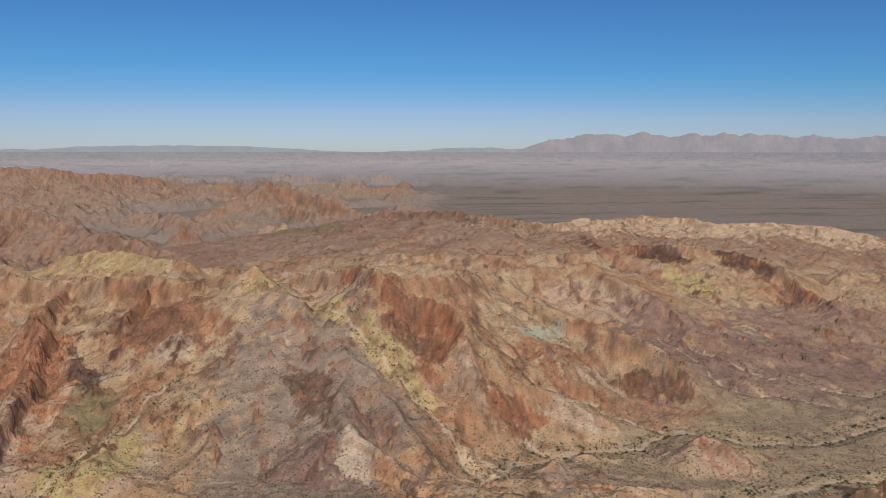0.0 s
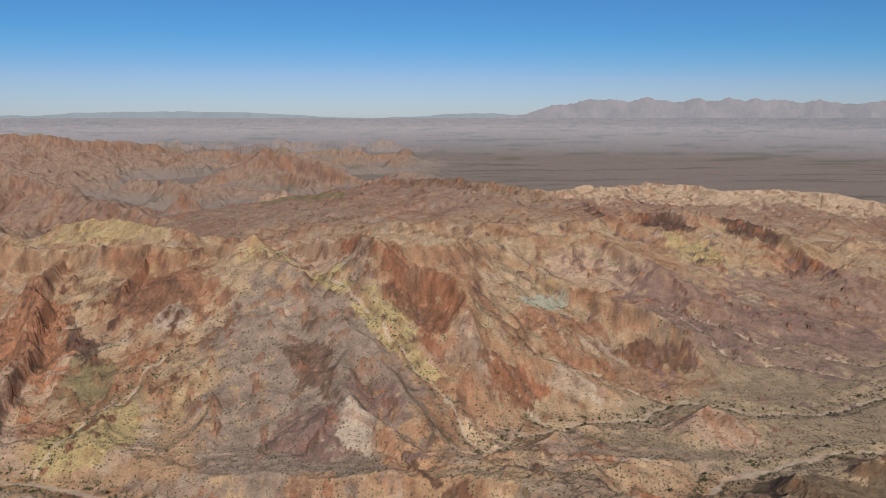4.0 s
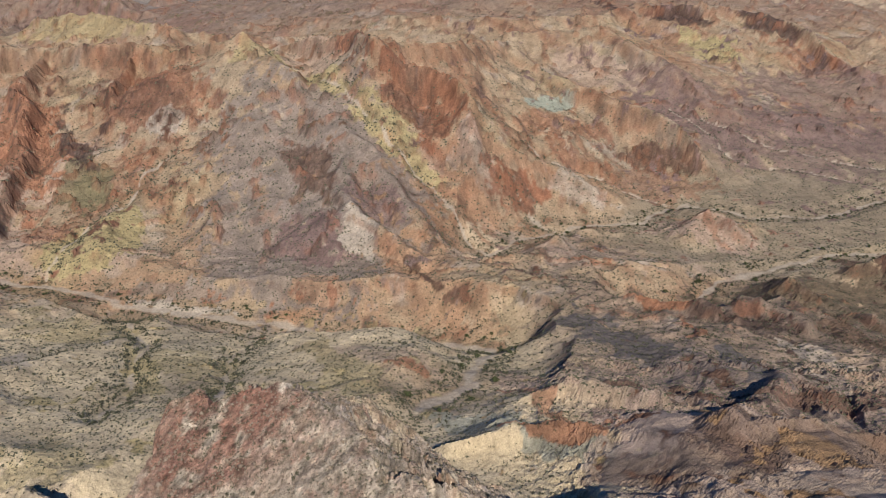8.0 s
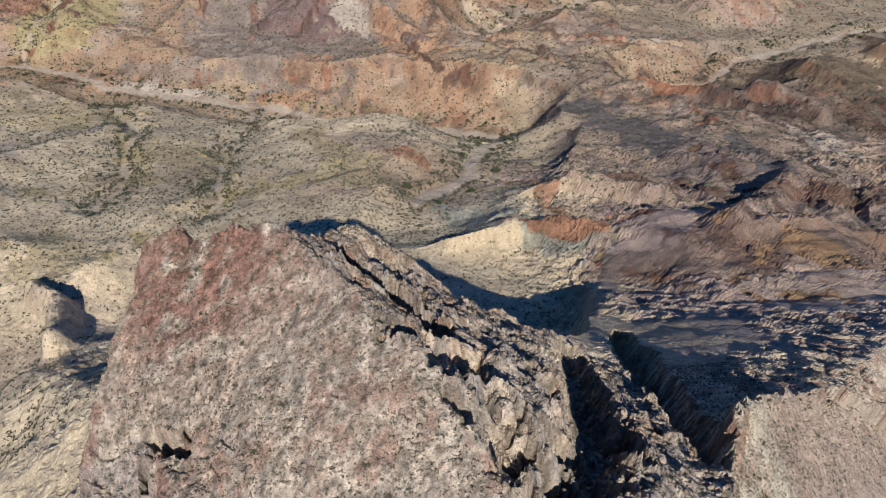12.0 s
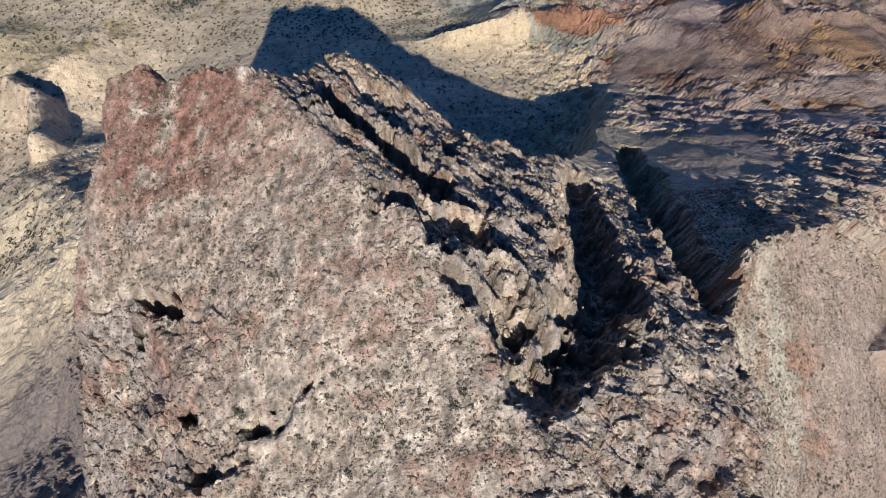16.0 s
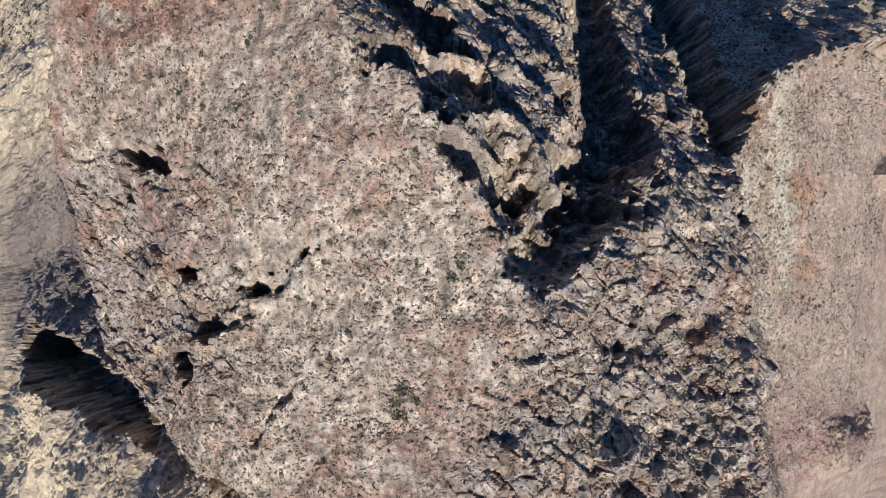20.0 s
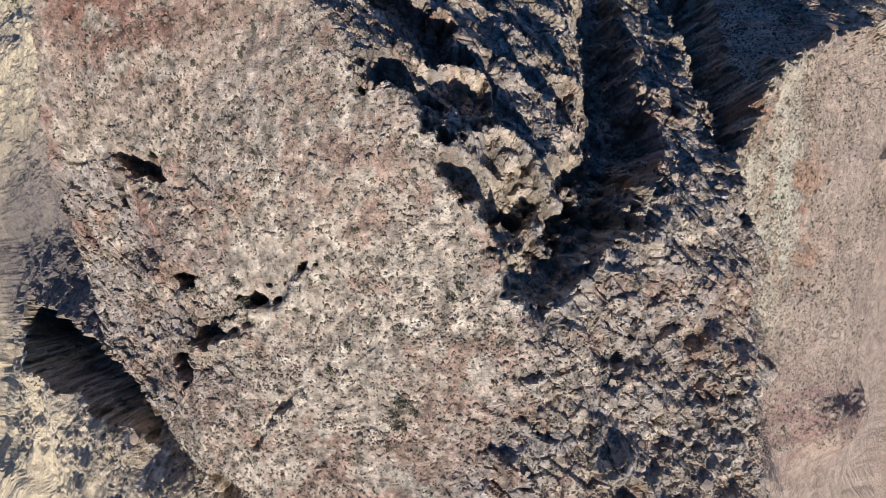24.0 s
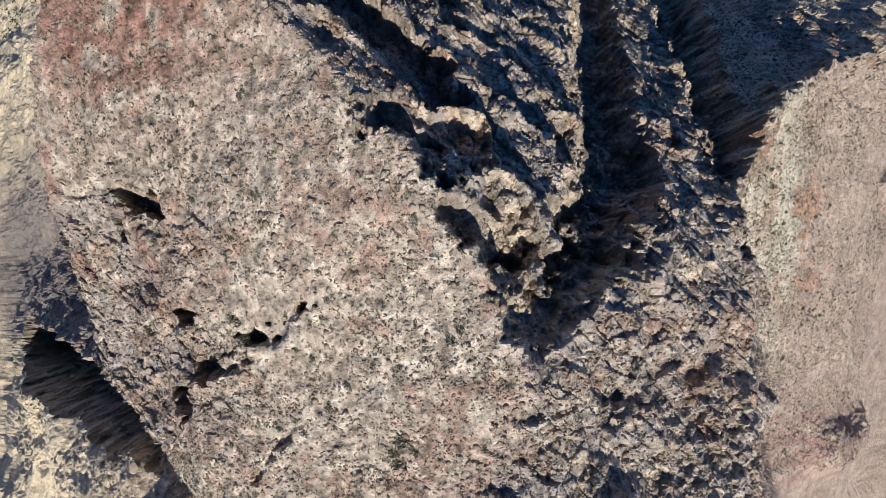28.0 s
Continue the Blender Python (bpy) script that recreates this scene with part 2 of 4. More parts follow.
def along(x, y, line):
    """For a line of (x, y, z): the distance from it, the height of its nearest point, the way along it, and which side (-1 to 1)."""
    best, z, gone = np.full(x.shape, 1e9), np.zeros(x.shape), 0.0
    way, side, total = np.zeros(x.shape), np.zeros(x.shape), np.zeros(x.shape)
    for (ax, ay, az), (bx, by, bz) in zip(line, line[1:]):
        lx, ly = bx - ax, by - ay
        long = math.hypot(lx, ly)
        t = np.clip(((x - ax) * lx + (y - ay) * ly) / long**2, 0, 1)
        d = np.hypot(x - ax - t * lx, y - ay - t * ly)
        best = np.minimum(best, d)
        share = 1 / (d + 0.5) ** 4
        z = z + share * (az + t * (bz - az))
        way, total = way + share * (gone + t * long), total + share
        side = side + share * np.clip(((x - ax) * ly - (y - ay) * lx) / long / (d + 0.5), -1, 1)
        gone += long
    return best, z / total, way / total, side / total


RIDGES, WASHES = [], []


def crest_line(hill, line, slope, gully, wide, cliff, ragged):
    """A ridge of the hill of that name: its crest, the slope of its sides, the depth and width of its gullies, the cliff under the crest, how ragged it is."""
    RIDGES.append((hill, line, slope, gully, wide, cliff, ragged))


def wash(line, wide):
    WASHES.append((line, wide))


crest_line("grey", [(-240, 880, 190), (-167, 800, 164), (-108, 720, 133), (-57, 650, 107), (-34, 600, 84)], 0.40, 5, 34, 2, 5)
crest_line("grey", [(-210, 840, 172), (-205, 720, 116), (-215, 600, 78)], 0.34, 4, 30, 0, 3)
crest_line("spur", [(-120, 735, 132), (-95, 640, 104), (-79, 590, 101), (-32, 545, 78), (5, 500, 70), (29, 455, 66)], 0.46, 4, 22, 4, 4)
crest_line("west", [(-240, 880, 190), (-318, 900, 172), (-405, 930, 172), (-516, 990, 160), (-590, 1000, 158), (-698, 1000, 160)], 0.42, 12, 40, 13, 9)
crest_line("west", [(-400, 925, 168), (-372, 800, 118), (-330, 700, 84)], 0.5, 9, 26, 5, 6)
crest_line("west", [(-520, 980, 155), (-500, 860, 138), (-455, 740, 104), (-410, 620, 72)], 0.5, 9, 30, 9, 8)
crest_line("west", [(-640, 900, 150), (-520, 720, 104), (-440, 590, 74)], 0.5, 10, 30, 9, 7)
crest_line("fan", [(-262, 720, 84), (-290, 640, 80), (-308, 580, 76), (-300, 545, 66)], 0.26, 1.5, 20, 0, 1)
crest_line("red", [(-235, 960, 158), (-157, 900, 185), (-79, 818, 203), (-35, 790, 178), (1, 765, 166), (23, 742, 154), (38, 715, 118)], 0.66, 6, 30, 9, 8)
crest_line("red", [(-79, 818, 196), (-30, 850, 190), (30, 900, 176), (86, 1000, 160)], 0.6, 6, 34, 8, 8)
crest_line("knob", [(62, 725, 98), (76, 716, 100), (92, 708, 90)], 0.75, 3, 14, 5, 3)
crest_line("banded", [(86, 1000, 152), (125, 930, 132), (192, 890, 120), (250, 868, 108), (310, 810, 58)], 0.6, 6, 34, 8, 5)
crest_line("mauve", [(107, 1150, 146), (237, 1150, 153), (315, 1040, 120), (373, 960, 84), (500, 900, 36)], 0.30, 6, 40, 6, 6)
crest_line("mauve", [(-90, 1250, 156), (107, 1200, 160), (240, 1230, 160), (365, 1350, 164)], 0.3, 7, 46, 5, 7)
crest_line("capped", [(330, 1330, 158), (365, 1300, 164), (450, 1290, 166), (566, 1250, 150), (629, 1150, 100)], 0.34, 6, 40, 7, 8)
crest_line("capped", [(264, 1350, 138), (310, 1340, 132)], 0.6, 4, 22, 8, 6)
crest_line("capped", [(420, 1345, 142), (460, 1340, 140), (520, 1300, 140), (562, 1215, 121)], 0.55, 5, 26, 10, 7)
crest_line("low_east", [(640, 1120, 100), (760, 1050, 70), (860, 1100, 60)], 0.25, 4, 34, 3, 4)
crest_line("low_east", [(750, 1300, 120), (900, 1280, 110), (1000, 1200, 70)], 0.3, 5, 36, 4, 5)
crest_line("back", [(-690, 1290, 146), (-584, 1250, 162), (-500, 1200, 156), (-409, 1150, 157), (-331, 1200, 136), (-200, 1130, 103)], 0.34, 7, 44, 6, 9)
crest_line("back", [(-420, 1150, 152), (-330, 1020, 108), (-260, 960, 100)], 0.33, 5, 34, 2, 5)
crest_line("back", [(-331, 1200, 130), (-150, 1350, 104), (0, 1300, 106)], 0.3, 6, 40, 3, 6)
crest_line("far_west", [(-945, 1417, 144), (-819, 1312, 127), (-724, 1207, 100)], 0.36, 8, 48, 13, 10)
crest_line("far_west", [(-1344, 2026, 152), (-1247, 2098, 164), (-1115, 2038, 140), (-841, 1798, 117), (-672, 1738, 86)], 0.36, 10, 60, 12, 14)
crest_line("butte", [(-826, 2236, 97), (-784, 2222, 84)], 0.6, 6, 34, 20, 11)
crest_line("mid", [(-450, 2320, -16), (-270, 2245, 17), (-135, 2275, -12)], 0.25, 8, 60, 6, 9)
crest_line("tan", [(-150, 1800, 183), (20, 1700, 191), (99, 1650, 183), (274, 1600, 177), (494, 1700, 173)], 0.21, 7, 50, 8, 9)
crest_line("tan", [(494, 1750, 179), (640, 1680, 166), (834, 1700, 165), (1031, 1650, 137), (1250, 1560, 85)], 0.21, 7, 44, 4, 8)
crest_line("tan", [(-90, 1620, 138), (150, 1500, 138), (300, 1480, 134)], 0.21, 6, 44, 6, 8)
crest_line("peak", [(-1136, 3475, 21), (-980, 3375, 84), (-835, 3333, 194), (-710, 3319, 150), (-625, 3333, 120), (-469, 3262, 89), (-284, 3191, 69), (-128, 3049, 45)], 0.45, 17, 99, 34, 20)
crest_line("peak", [(-835, 3304, 170), (-682, 3091, 50), (-568, 2949, -29)], 0.4, 13, 85, 9, 11)
crest_line("far_west", [(-1278, 2978, 49), (-1079, 2836, 40), (-909, 2765, 8)], 0.3, 11, 85, 11, 17)
crest_line("far_west", [(-2130, 2978, 170), (-1846, 2949, 148), (-1633, 2836, 111), (-1420, 2907, 66)], 0.35, 14, 99, 17, 23)
crest_line("skyline", [(-2550, 3970, 248), (-2325, 3895, 239), (-2121, 3955, 218), (-1818, 4195, 176), (-1500, 4495, 114), (-1050, 4645, 82)], 0.3, 18, 135, 21, 27)
crest_line("skyline", [(-600, 4945, 84), (-150, 5095, 48), (375, 5245, -1)], 0.25, 18, 150, 21, 24)
crest_line("cone", [(230, 680, 48), (255, 668, 67), (275, 655, 60), (292, 635, 46)], 0.36, 3, 18, 3, 2)
crest_line("mound", [(80, 612, 66), (92, 600, 70), (120, 565, 60)], 0.4, 3, 16, 3, 3)
crest_line("mound", [(140, 600, 54), (118, 540, 70), (100, 500, 66), (60, 520, 64)], 0.3, 3, 20, 2, 3)
crest_line("shade", [(85, 420, 84), (103, 440, 90), (150, 455, 107), (161, 450, 106), (185, 415, 90), (200, 360, 92)], 0.46, 5, 20, 6, 6)
crest_line("dark", [(181, 436, 86), (198, 434, 100), (222, 425, 94), (250, 395, 90), (290, 330, 100)], 0.5, 6, 20, 12, 9)
crest_line("ochre", [(236, 502, 70), (260, 500, 79), (280, 485, 72)], 0.45, 3, 14, 6, 4)
crest_line("ochre", [(285, 470, 66), (303, 452, 80), (330, 440, 76), (400, 430, 90)], 0.5, 4, 16, 8, 5)
crest_line("ochre", [(360, 560, 62), (420, 540, 82), (520, 500, 100)], 0.4, 4, 22, 8, 5)
crest_line("slope", [(90, 222, 168), (99, 229, 172), (144, 235, 165), (190, 240, 156)], 0.42, 8, 16, 4, 9)
crest_line("slope", [(99, 229, 172), (136, 271, 151), (160, 310, 130)], 0.36, 4, 20, 5, 4)
crest_line("block", [(80, 222, 168), (62, 240, 152), (48, 250, 150), (14, 254, 150), (0, 246, 149)], 0.30, 2, 14, 5, 2)
crest_line("block", [(90, 270, 152), (54, 288, 146), (30, 300, 138), (20, 330, 118)], 0.4, 4, 16, 6, 4)
crest_line("nubs", [(160, 300, 132), (120, 325, 122), (60, 340, 116)], 0.3, 4, 18, 5, 4)
crest_line("swell", [(-60, 300, 122), (-26, 335, 112), (11, 345, 106)], 0.28, 3, 20, 2, 3)
crest_line("swell", [(-150, 240, 134), (-110, 330, 112), (-90, 400, 88)], 0.22, 2, 24, 0, 2)
crest_line("crag", [(-136, 190, 152), (-150, 215, 142), (-168, 228, 138)], 0.6, 4, 14, 8, 4)
crest_line("swell", [(-230, 260, 138), (-230, 340, 112), (-205, 420, 86)], 0.2, 2, 26, 0, 2)
crest_line("swell", [(-330, 300, 150), (-320, 400, 110)], 0.25, 3, 26, 3, 4)
wash([(-700, 560, 70), (-367, 536, 62), (-289, 517, 60), (-241, 500, 60), (-176, 486, 60), (-130, 474, 60), (-77, 459, 61), (-27, 449, 62), (28, 425, 74), (30, 380, 99), (10, 330, 116), (-15, 290, 130)], 5.0)
wash([(900, 800, 38), (620, 790, 40), (492, 762, 40), (393, 709, 41), (322, 709, 41), (273, 742, 41), (240, 737, 42), (206, 690, 43), (121, 675, 46), (77, 640, 50), (40, 600, 56)], 3.6)
wash([(560, 640, 44), (408, 615, 46), (362, 613, 47), (299, 588, 48), (233, 557, 50), (206, 520, 54), (160, 500, 62)], 4.0)
wash([(-283, 720, 84), (-325, 620, 66), (-335, 545, 61)], 2.0)
wash([(540, 850, 44), (420, 880, 52), (340, 940, 66)], 3.0)
wash([(-190, 860, 150), (-125, 790, 128), (-78, 735, 108), (-35, 690, 92), (10, 640, 74), (40, 600, 58)], 2.0)
wash([(-165, 300, 112), (-190, 400, 84), (-260, 495, 60)], 2.2)
wash([(-115, 290, 116), (-125, 380, 88), (-120, 470, 60)], 2.0)
wash([(300, 960, 78), (334, 902, 66), (354, 837, 56), (452, 835, 45), (508, 791, 41)], 1.8)
wash([(90, 760, 96), (123, 752, 80), (170, 761, 58), (226, 751, 45), (252, 740, 42)], 1.8)
wash([(60, 700, 84), (98, 678, 50), (120, 667, 46)], 1.6)
# The rim of the near ridge, clockwise from its north-west corner, and what stands or is cut on it.
RIM = [(-42, 115.8), (-36, 115), (-31.5, 113.6), (-27, 112.8), (-22.5, 110.5), (-19, 114), (-17.5, 122), (-16, 129), (-11.5, 131), (-7, 132), (-2, 128.5), (2, 124.5), (9, 127), (17, 131), (28, 142), (38, 160), (50, 190), (60, 230),
       (66, 320), (340, 320), (340, -140), (10, -160), (-30, -60), (-18, 20), (-25, 49.5), (-33, 52.8), (-38.5, 55.7), (-44.4, 60), (-46, 64), (-51.5, 67), (-50.5, 74.5), (-51, 80), (-49.5, 87), (-48, 94),
       (-46.5, 100), (-45.5, 105), (-43.4, 110)]
FLOOR_Y = [-5000, -500, -250, 0, 100, 150, 200, 240, 300, 380, 450, 500, 600, 800, 1000, 1400, 2000, 3000, 6000, 60000]
FLOOR_Z = [30, 60, 120, 166, 176, 172, 160, 146, 125, 103, 76, 58, 50, 42, 40, 36, 30, 26, 22, 20]


def rim_distance(x, y):
    """How far outside (plus) or inside (minus) the rim of the near ridge."""
    best, odd = np.full(x.shape, 1e9), np.zeros(x.shape, bool)
    for (ax, ay), (bx, by) in zip(RIM, RIM[1:] + RIM[:1]):
        lx, ly = bx - ax, by - ay
        t = np.clip(((x - ax) * lx + (y - ay) * ly) / (lx * lx + ly * ly), 0, 1)
        best = np.minimum(best, np.hypot(x - ax - t * lx, y - ay - t * ly))
        odd ^= ((ay > y) != (by > y)) & (x < ax + (y - ay) / (ly if ly else 1e-9) * lx)
    return np.where(odd, -best, best)


def bump(x, y, cx, cy, rx, ry, turn=0.0, power=2.0):
    c, s = math.cos(radians(turn)), math.sin(radians(turn))
    u, v = ((x - cx) * c + (y - cy) * s) / rx, (-(x - cx) * s + (y - cy) * c) / ry
    return np.exp(-((u * u + v * v) ** (power / 2)))


def crags(x, y):
    """Where bare, broken rock stands on the near ridge (0 to 1)."""
    east = np.maximum(step(86, 92, x + y) * step(150, 128, y), step(8, 18, x - 0.5 * (y - 76)) * step(96, 90, y)) * step(46, 41, x)
    west = step(-33, -38, x + 3 * perlin(x / 9, y / 9, 71)) * step(100, 88, y)
    lower = bump(x, y, -31, 70, 6, 12, 20) + bump(x, y, -27, 84, 3, 4)
    return np.clip(east + west + lower, 0, 1)


def near_ridge(x, y):
    """The near ridge: a tilted slab that dips to the south-west, with a stepped scarp on its north-east and a lower shoulder to the east."""
    wx, wy = x + 1.5 * fbm(x, y, 9, 5, 40, 0.62), y + 1.5 * fbm(x, y, 9, 5, 44, 0.62)
    jx, jy = wx + 0.9 * fbm(x, y, 2.6, 3, 48, 0.6), wy + 0.9 * fbm(x, y, 2.6, 3, 49, 0.6)
    d = rim_distance(wx, wy)
    cx, cy = np.maximum(x, -52), np.clip(y, -60, 128)
    dip = 245.6 + 0.45 * cx + 0.447 * cy + 2.2 * bump(x, y, -16, 85, 15, 13) + 0.9 * fbm(x, y, 16, 3, 51)
    # the shoulder: its east rim drops to the pale slope
    rim, _, _, side = along(wx, wy, [(43, 120, 0), (38, 92, 0), (40, 84, 0), (45, 79, 0), (42, 75.5, 0), (41, 70, 0), (42.5, 66.5, 0), (46, 63.5, 0), (42.5, 60, 0), (45, 40, 0), (48, -60, 0)])
    beyond_rim = rim * (side < 0)
    shoulder = 282.5 - 0.707 * x + 0.053 * y + 1.2 * fbm(x, y, 12, 3, 53) - (9 * step(0, 3.0, beyond_rim) + 0.9 * beyond_rim) * step(102, 92, y)
    shoulder = shoulder + 2.2 * bump(wx, wy, 27, 82, 7, 4, 40, 4) + 2.0 * bump(wx, wy, 30, 75, 9, 4, 15, 4)
    top = -upper(-dip, -shoulder, 3)
    # the scarp in ledges that lean back into the hill, and the rubble slope under it
    u, v = (wx + wy - 88.6) / 1.414, (wx - wy) / 1.414
    phase = u / 6.3 + 0.55 * fbm(x, y, 26, 2, 55) + 0.42 * fbm(x, y, 8, 3, 56)
    share = phase - np.floor(phase)
    tooth = np.where(share < 0.84, share / 0.84, (1 - share) / 0.16) - 0.55
    scarp = 356.8 - 0.783 * x - 0.788 * y + tooth * (1.1 + 2.6 * step(-0.25, 0.35, fbm(x, y, 15, 2, 57))) * step(0.3, 1.5, u) * step(26, 20, x)
    scarp = scarp + 2.5 * bump(wx, wy, -10, 127, 6, 5, 0, 4) + 2.4 * bump(wx, wy, 17, 113, 4, 6, 0, 4) + 1.8 * bump(wx, wy, 18.5, 97, 3, 5, 0, 4)
    notch, _, _, _ = along(jx, jy, [(-16, 114.5, 0), (-9, 109, 0), (-4, 104, 0), (0.5, 99.5, 0)])
    scarp = scarp - 5.5 * step(2.9, 1.3, notch)
    wall, pz, _, wall_side = along(jx, jy, [(43, 95.5, 3), (46, 103, 7), (49, 106.5, 5), (53, 109.5, 3), (58, 113, 1), (66, 117, 0), (82, 122, 0), (130, 134, 0)])
    below = 326 + 0.041 * x - 0.776 * y + 1.5 * fbm(x, y, 20, 3, 59) - 1.1 * np.maximum(0, -12 - x) - 30 * step(0, 4, wall * (wall_side > 0)) * step(38, 44, x)
    below = np.maximum(below, 190 - 0.31 * (y - 176) - 0.6 * np.maximum(0, 85 - x) - 0.5 * np.maximum(0, x - 140) - 0.5 * np.maximum(0, y - 240) + 2 * fbm(x, y, 20, 3, 60) - 60 * step(0, 4, wall * (wall_side > 0)))
    scarp = upper(scarp, below - 3 * step(30, 20, x), 2)
    # bites in the edge of the slab
    top = top - 7 * bump(jx, jy, 5.2, 84.4, 5.2, 2.3, -27, 6) - 6 * bump(jx, jy, 1.0, 91.6, 4.0, 1.9, -20, 6) - 6 * bump(jx, jy, -3.0, 94.7, 4.8, 1.6, -28, 6) - 5 * bump(jx, jy, 7.2, 80.6, 1.8, 2.6, 0, 6)
    scarp = scarp - 4 * bump(jx, jy, 6.0, 86.0, 5.0, 2.2, -30, 6) - 4 * bump(jx, jy, 2.0, 93.6, 4.6, 1.8, -30, 6)
    top = -upper(-top, -scarp, 0.8)
    # the gorge, whose head bites into the shoulder, and a second one under the pinnacle; a broken spine between them
    for line, wide, bank in (([(11, 76.5, 273), (14, 80, 267), (18.5, 87, 260), (24, 96, 250), (24.5, 107, 242), (25, 119, 234), (27, 131, 226)], 1.9, 2.6),
                             ([(41.5, 98.5, 243), (42.5, 106, 236), (42, 116, 228), (42.5, 128, 217), (44, 142, 207), (45, 156, 200)], 1.5, 2.4)):
        cut, bed, _, _ = along(jx, jy, line)
        top = np.minimum(top, bed + bank * np.maximum(0, cut - wide) + 0.4 * cut + 1.5 * fbm(x, y, 5, 3, 63))
    spine, sz, _, _ = along(jx, jy, [(29, 112, 246), (29, 106, 251), (30, 102, 254), (32, 97, 256), (36.5, 94, 253)])
    top = upper(top, sz + 3 * fbm(x, y, 6, 2, 64) - 2.4 * np.maximum(0, spine - 0.9), 1.0)
    second, sz, _, _ = along(jx, jy, [(36.5, 120, 234), (37, 109, 243), (37.5, 101, 248), (37, 95, 252)])
    top = upper(top, sz + 2 * fbm(x, y, 5, 2, 66) - 2.2 * np.maximum(0, second - 1.2), 1.0)
    crumbs, _, _, _ = along(jx, wy, [(12, 80, 0), (16, 85, 0), (20.7, 88.5, 0), (24, 88, 0)])
    top = top + 5.0 * step(4.0, 1.5, crumbs) * step(0.12, 0.35, fbm(x, y, 3.0, 3, 69, 0.6) + 0.08)
    # the pale slope east of the ridge, and the pinnacle wall along its north edge
    past = wall * (wall_side < 0)
    pale = 241.5 - 0.716 * x + 0.381 * np.minimum(y, 118) + pz * step(3.5, 1.0, wall) - (4 + pz) * step(0, 2.5, past) - 1.9 * past + 0.8 * fbm(x, y, 10, 3, 67)
    pale = pale - 0.35 * np.maximum(0, x - 80) - 2.5 * np.maximum(0, 42 - x) + 6 * bump(wx, wy, 88, 47, 14, 6, -5, 4)
    top = upper(top, pale, 1.0)
    # hollows on the dip slope: the cave under a red slab, and the broken steps below it
    cave = bump(jx, jy, -34.6, 89.0, 4.2, 1.35, -24, 8) + bump(jx, jy, -38.6, 86.6, 1.1, 2.4, -25, 8)
    top = top - 7 * cave + 1.6 * bump(wx, wy, -36, 85.3, 4.5, 1.6, -20, 4)
    for hx, hy, long, wide, turn in ((-25.6, 70.0, 4.6, 1.9, 12), (-31.5, 65.5, 1.6, 3.6, -20), (-19.5, 74.4, 2.6, 1.0, 12), (-29.0, 76.6, 1.8, 0.9, 25), (-15, 76.2, 2.4, 0.6, 30)):
        top = top - 4.5 * step(-0.1, 0.25, fbm(x, y, 3.4, 2, 73) + 0.1) * bump(jx, jy, hx, hy, long, wide, turn, 6) + 1.2 * bump(wx, wy, hx - 0.4, hy - 2.2, long * 1.1, 1.2, turn, 4)
    groove, _, _, _ = along(jx, wy, [(-25, 53.5, 0), (-20, 59.8, 0), (-13.5, 64, 0)])
    top = top - 1.6 * step(1.0, 0.2, groove) * step(-0.3, 0.2, fbm(x, y, 4, 2, 75))
    top = top - 0.55 * np.maximum(0, -30 - np.maximum(x, -60)) * step(98, 70, y)
    px, py, out = x, y, np.maximum(0, d)
    north = step(-26, -18, px) * step(100, 112, py)
    open_slope = 0.75 * step(22, 52, px) * step(130, 150, py)
    face = top - (1 - 0.9 * open_slope) * (22 * step(0, 9, out) + (1.25 + 1.1 * north) * np.minimum(out, 34) + 0.95 * np.maximum(0, out - 34))
    arm, az, _, _ = along(wx, wy, [(-43, 113, 268), (-56, 122, 236), (-80, 138, 200), (-118, 165, 170)])
    face = upper(face, az - 0.75 * np.maximum(0, arm - 3) - 0.5 * np.maximum(0, arm - 30), 4)
    # the narrow chasm under the west rim, and the pale rise beyond it
    rise, rz, _, _ = along(wx, wy, [(-110, 45, 168), (-84, 43, 200), (-68, 49, 219), (-55, 47.5, 233), (-46, 46.5, 241), (-38, 42, 248), (-28, 30, 255)])
    face = upper(face, rz - 0.2 * np.maximum(0, rise - 3) - 0.6 * np.maximum(0, rise - 12), 2)
    cut, bed, _, _ = along(jx, jy, [(-92, 67, 168), (-71, 62.5, 194), (-58, 59.5, 210), (-50, 57, 220), (-43, 54.2, 236), (-37, 51.5, 246), (-28, 47.5, 254)])
    face = np.where(out > 0, np.minimum(face, bed + 4.0 * np.maximum(0, cut - 1.3) + 0.4 * cut), face)
    return face, d


def outcrops(x, y):
    """Where bare rock stands out of the hillsides."""
    return step(0.80, 0.90, ridged(x - 0.6 * y, y + 0.5 * x, 74, 3, 131) + 0.10 * perlin(x / 13, y / 13, 137)) * step(70, 130, np.hypot(x, y - 80))


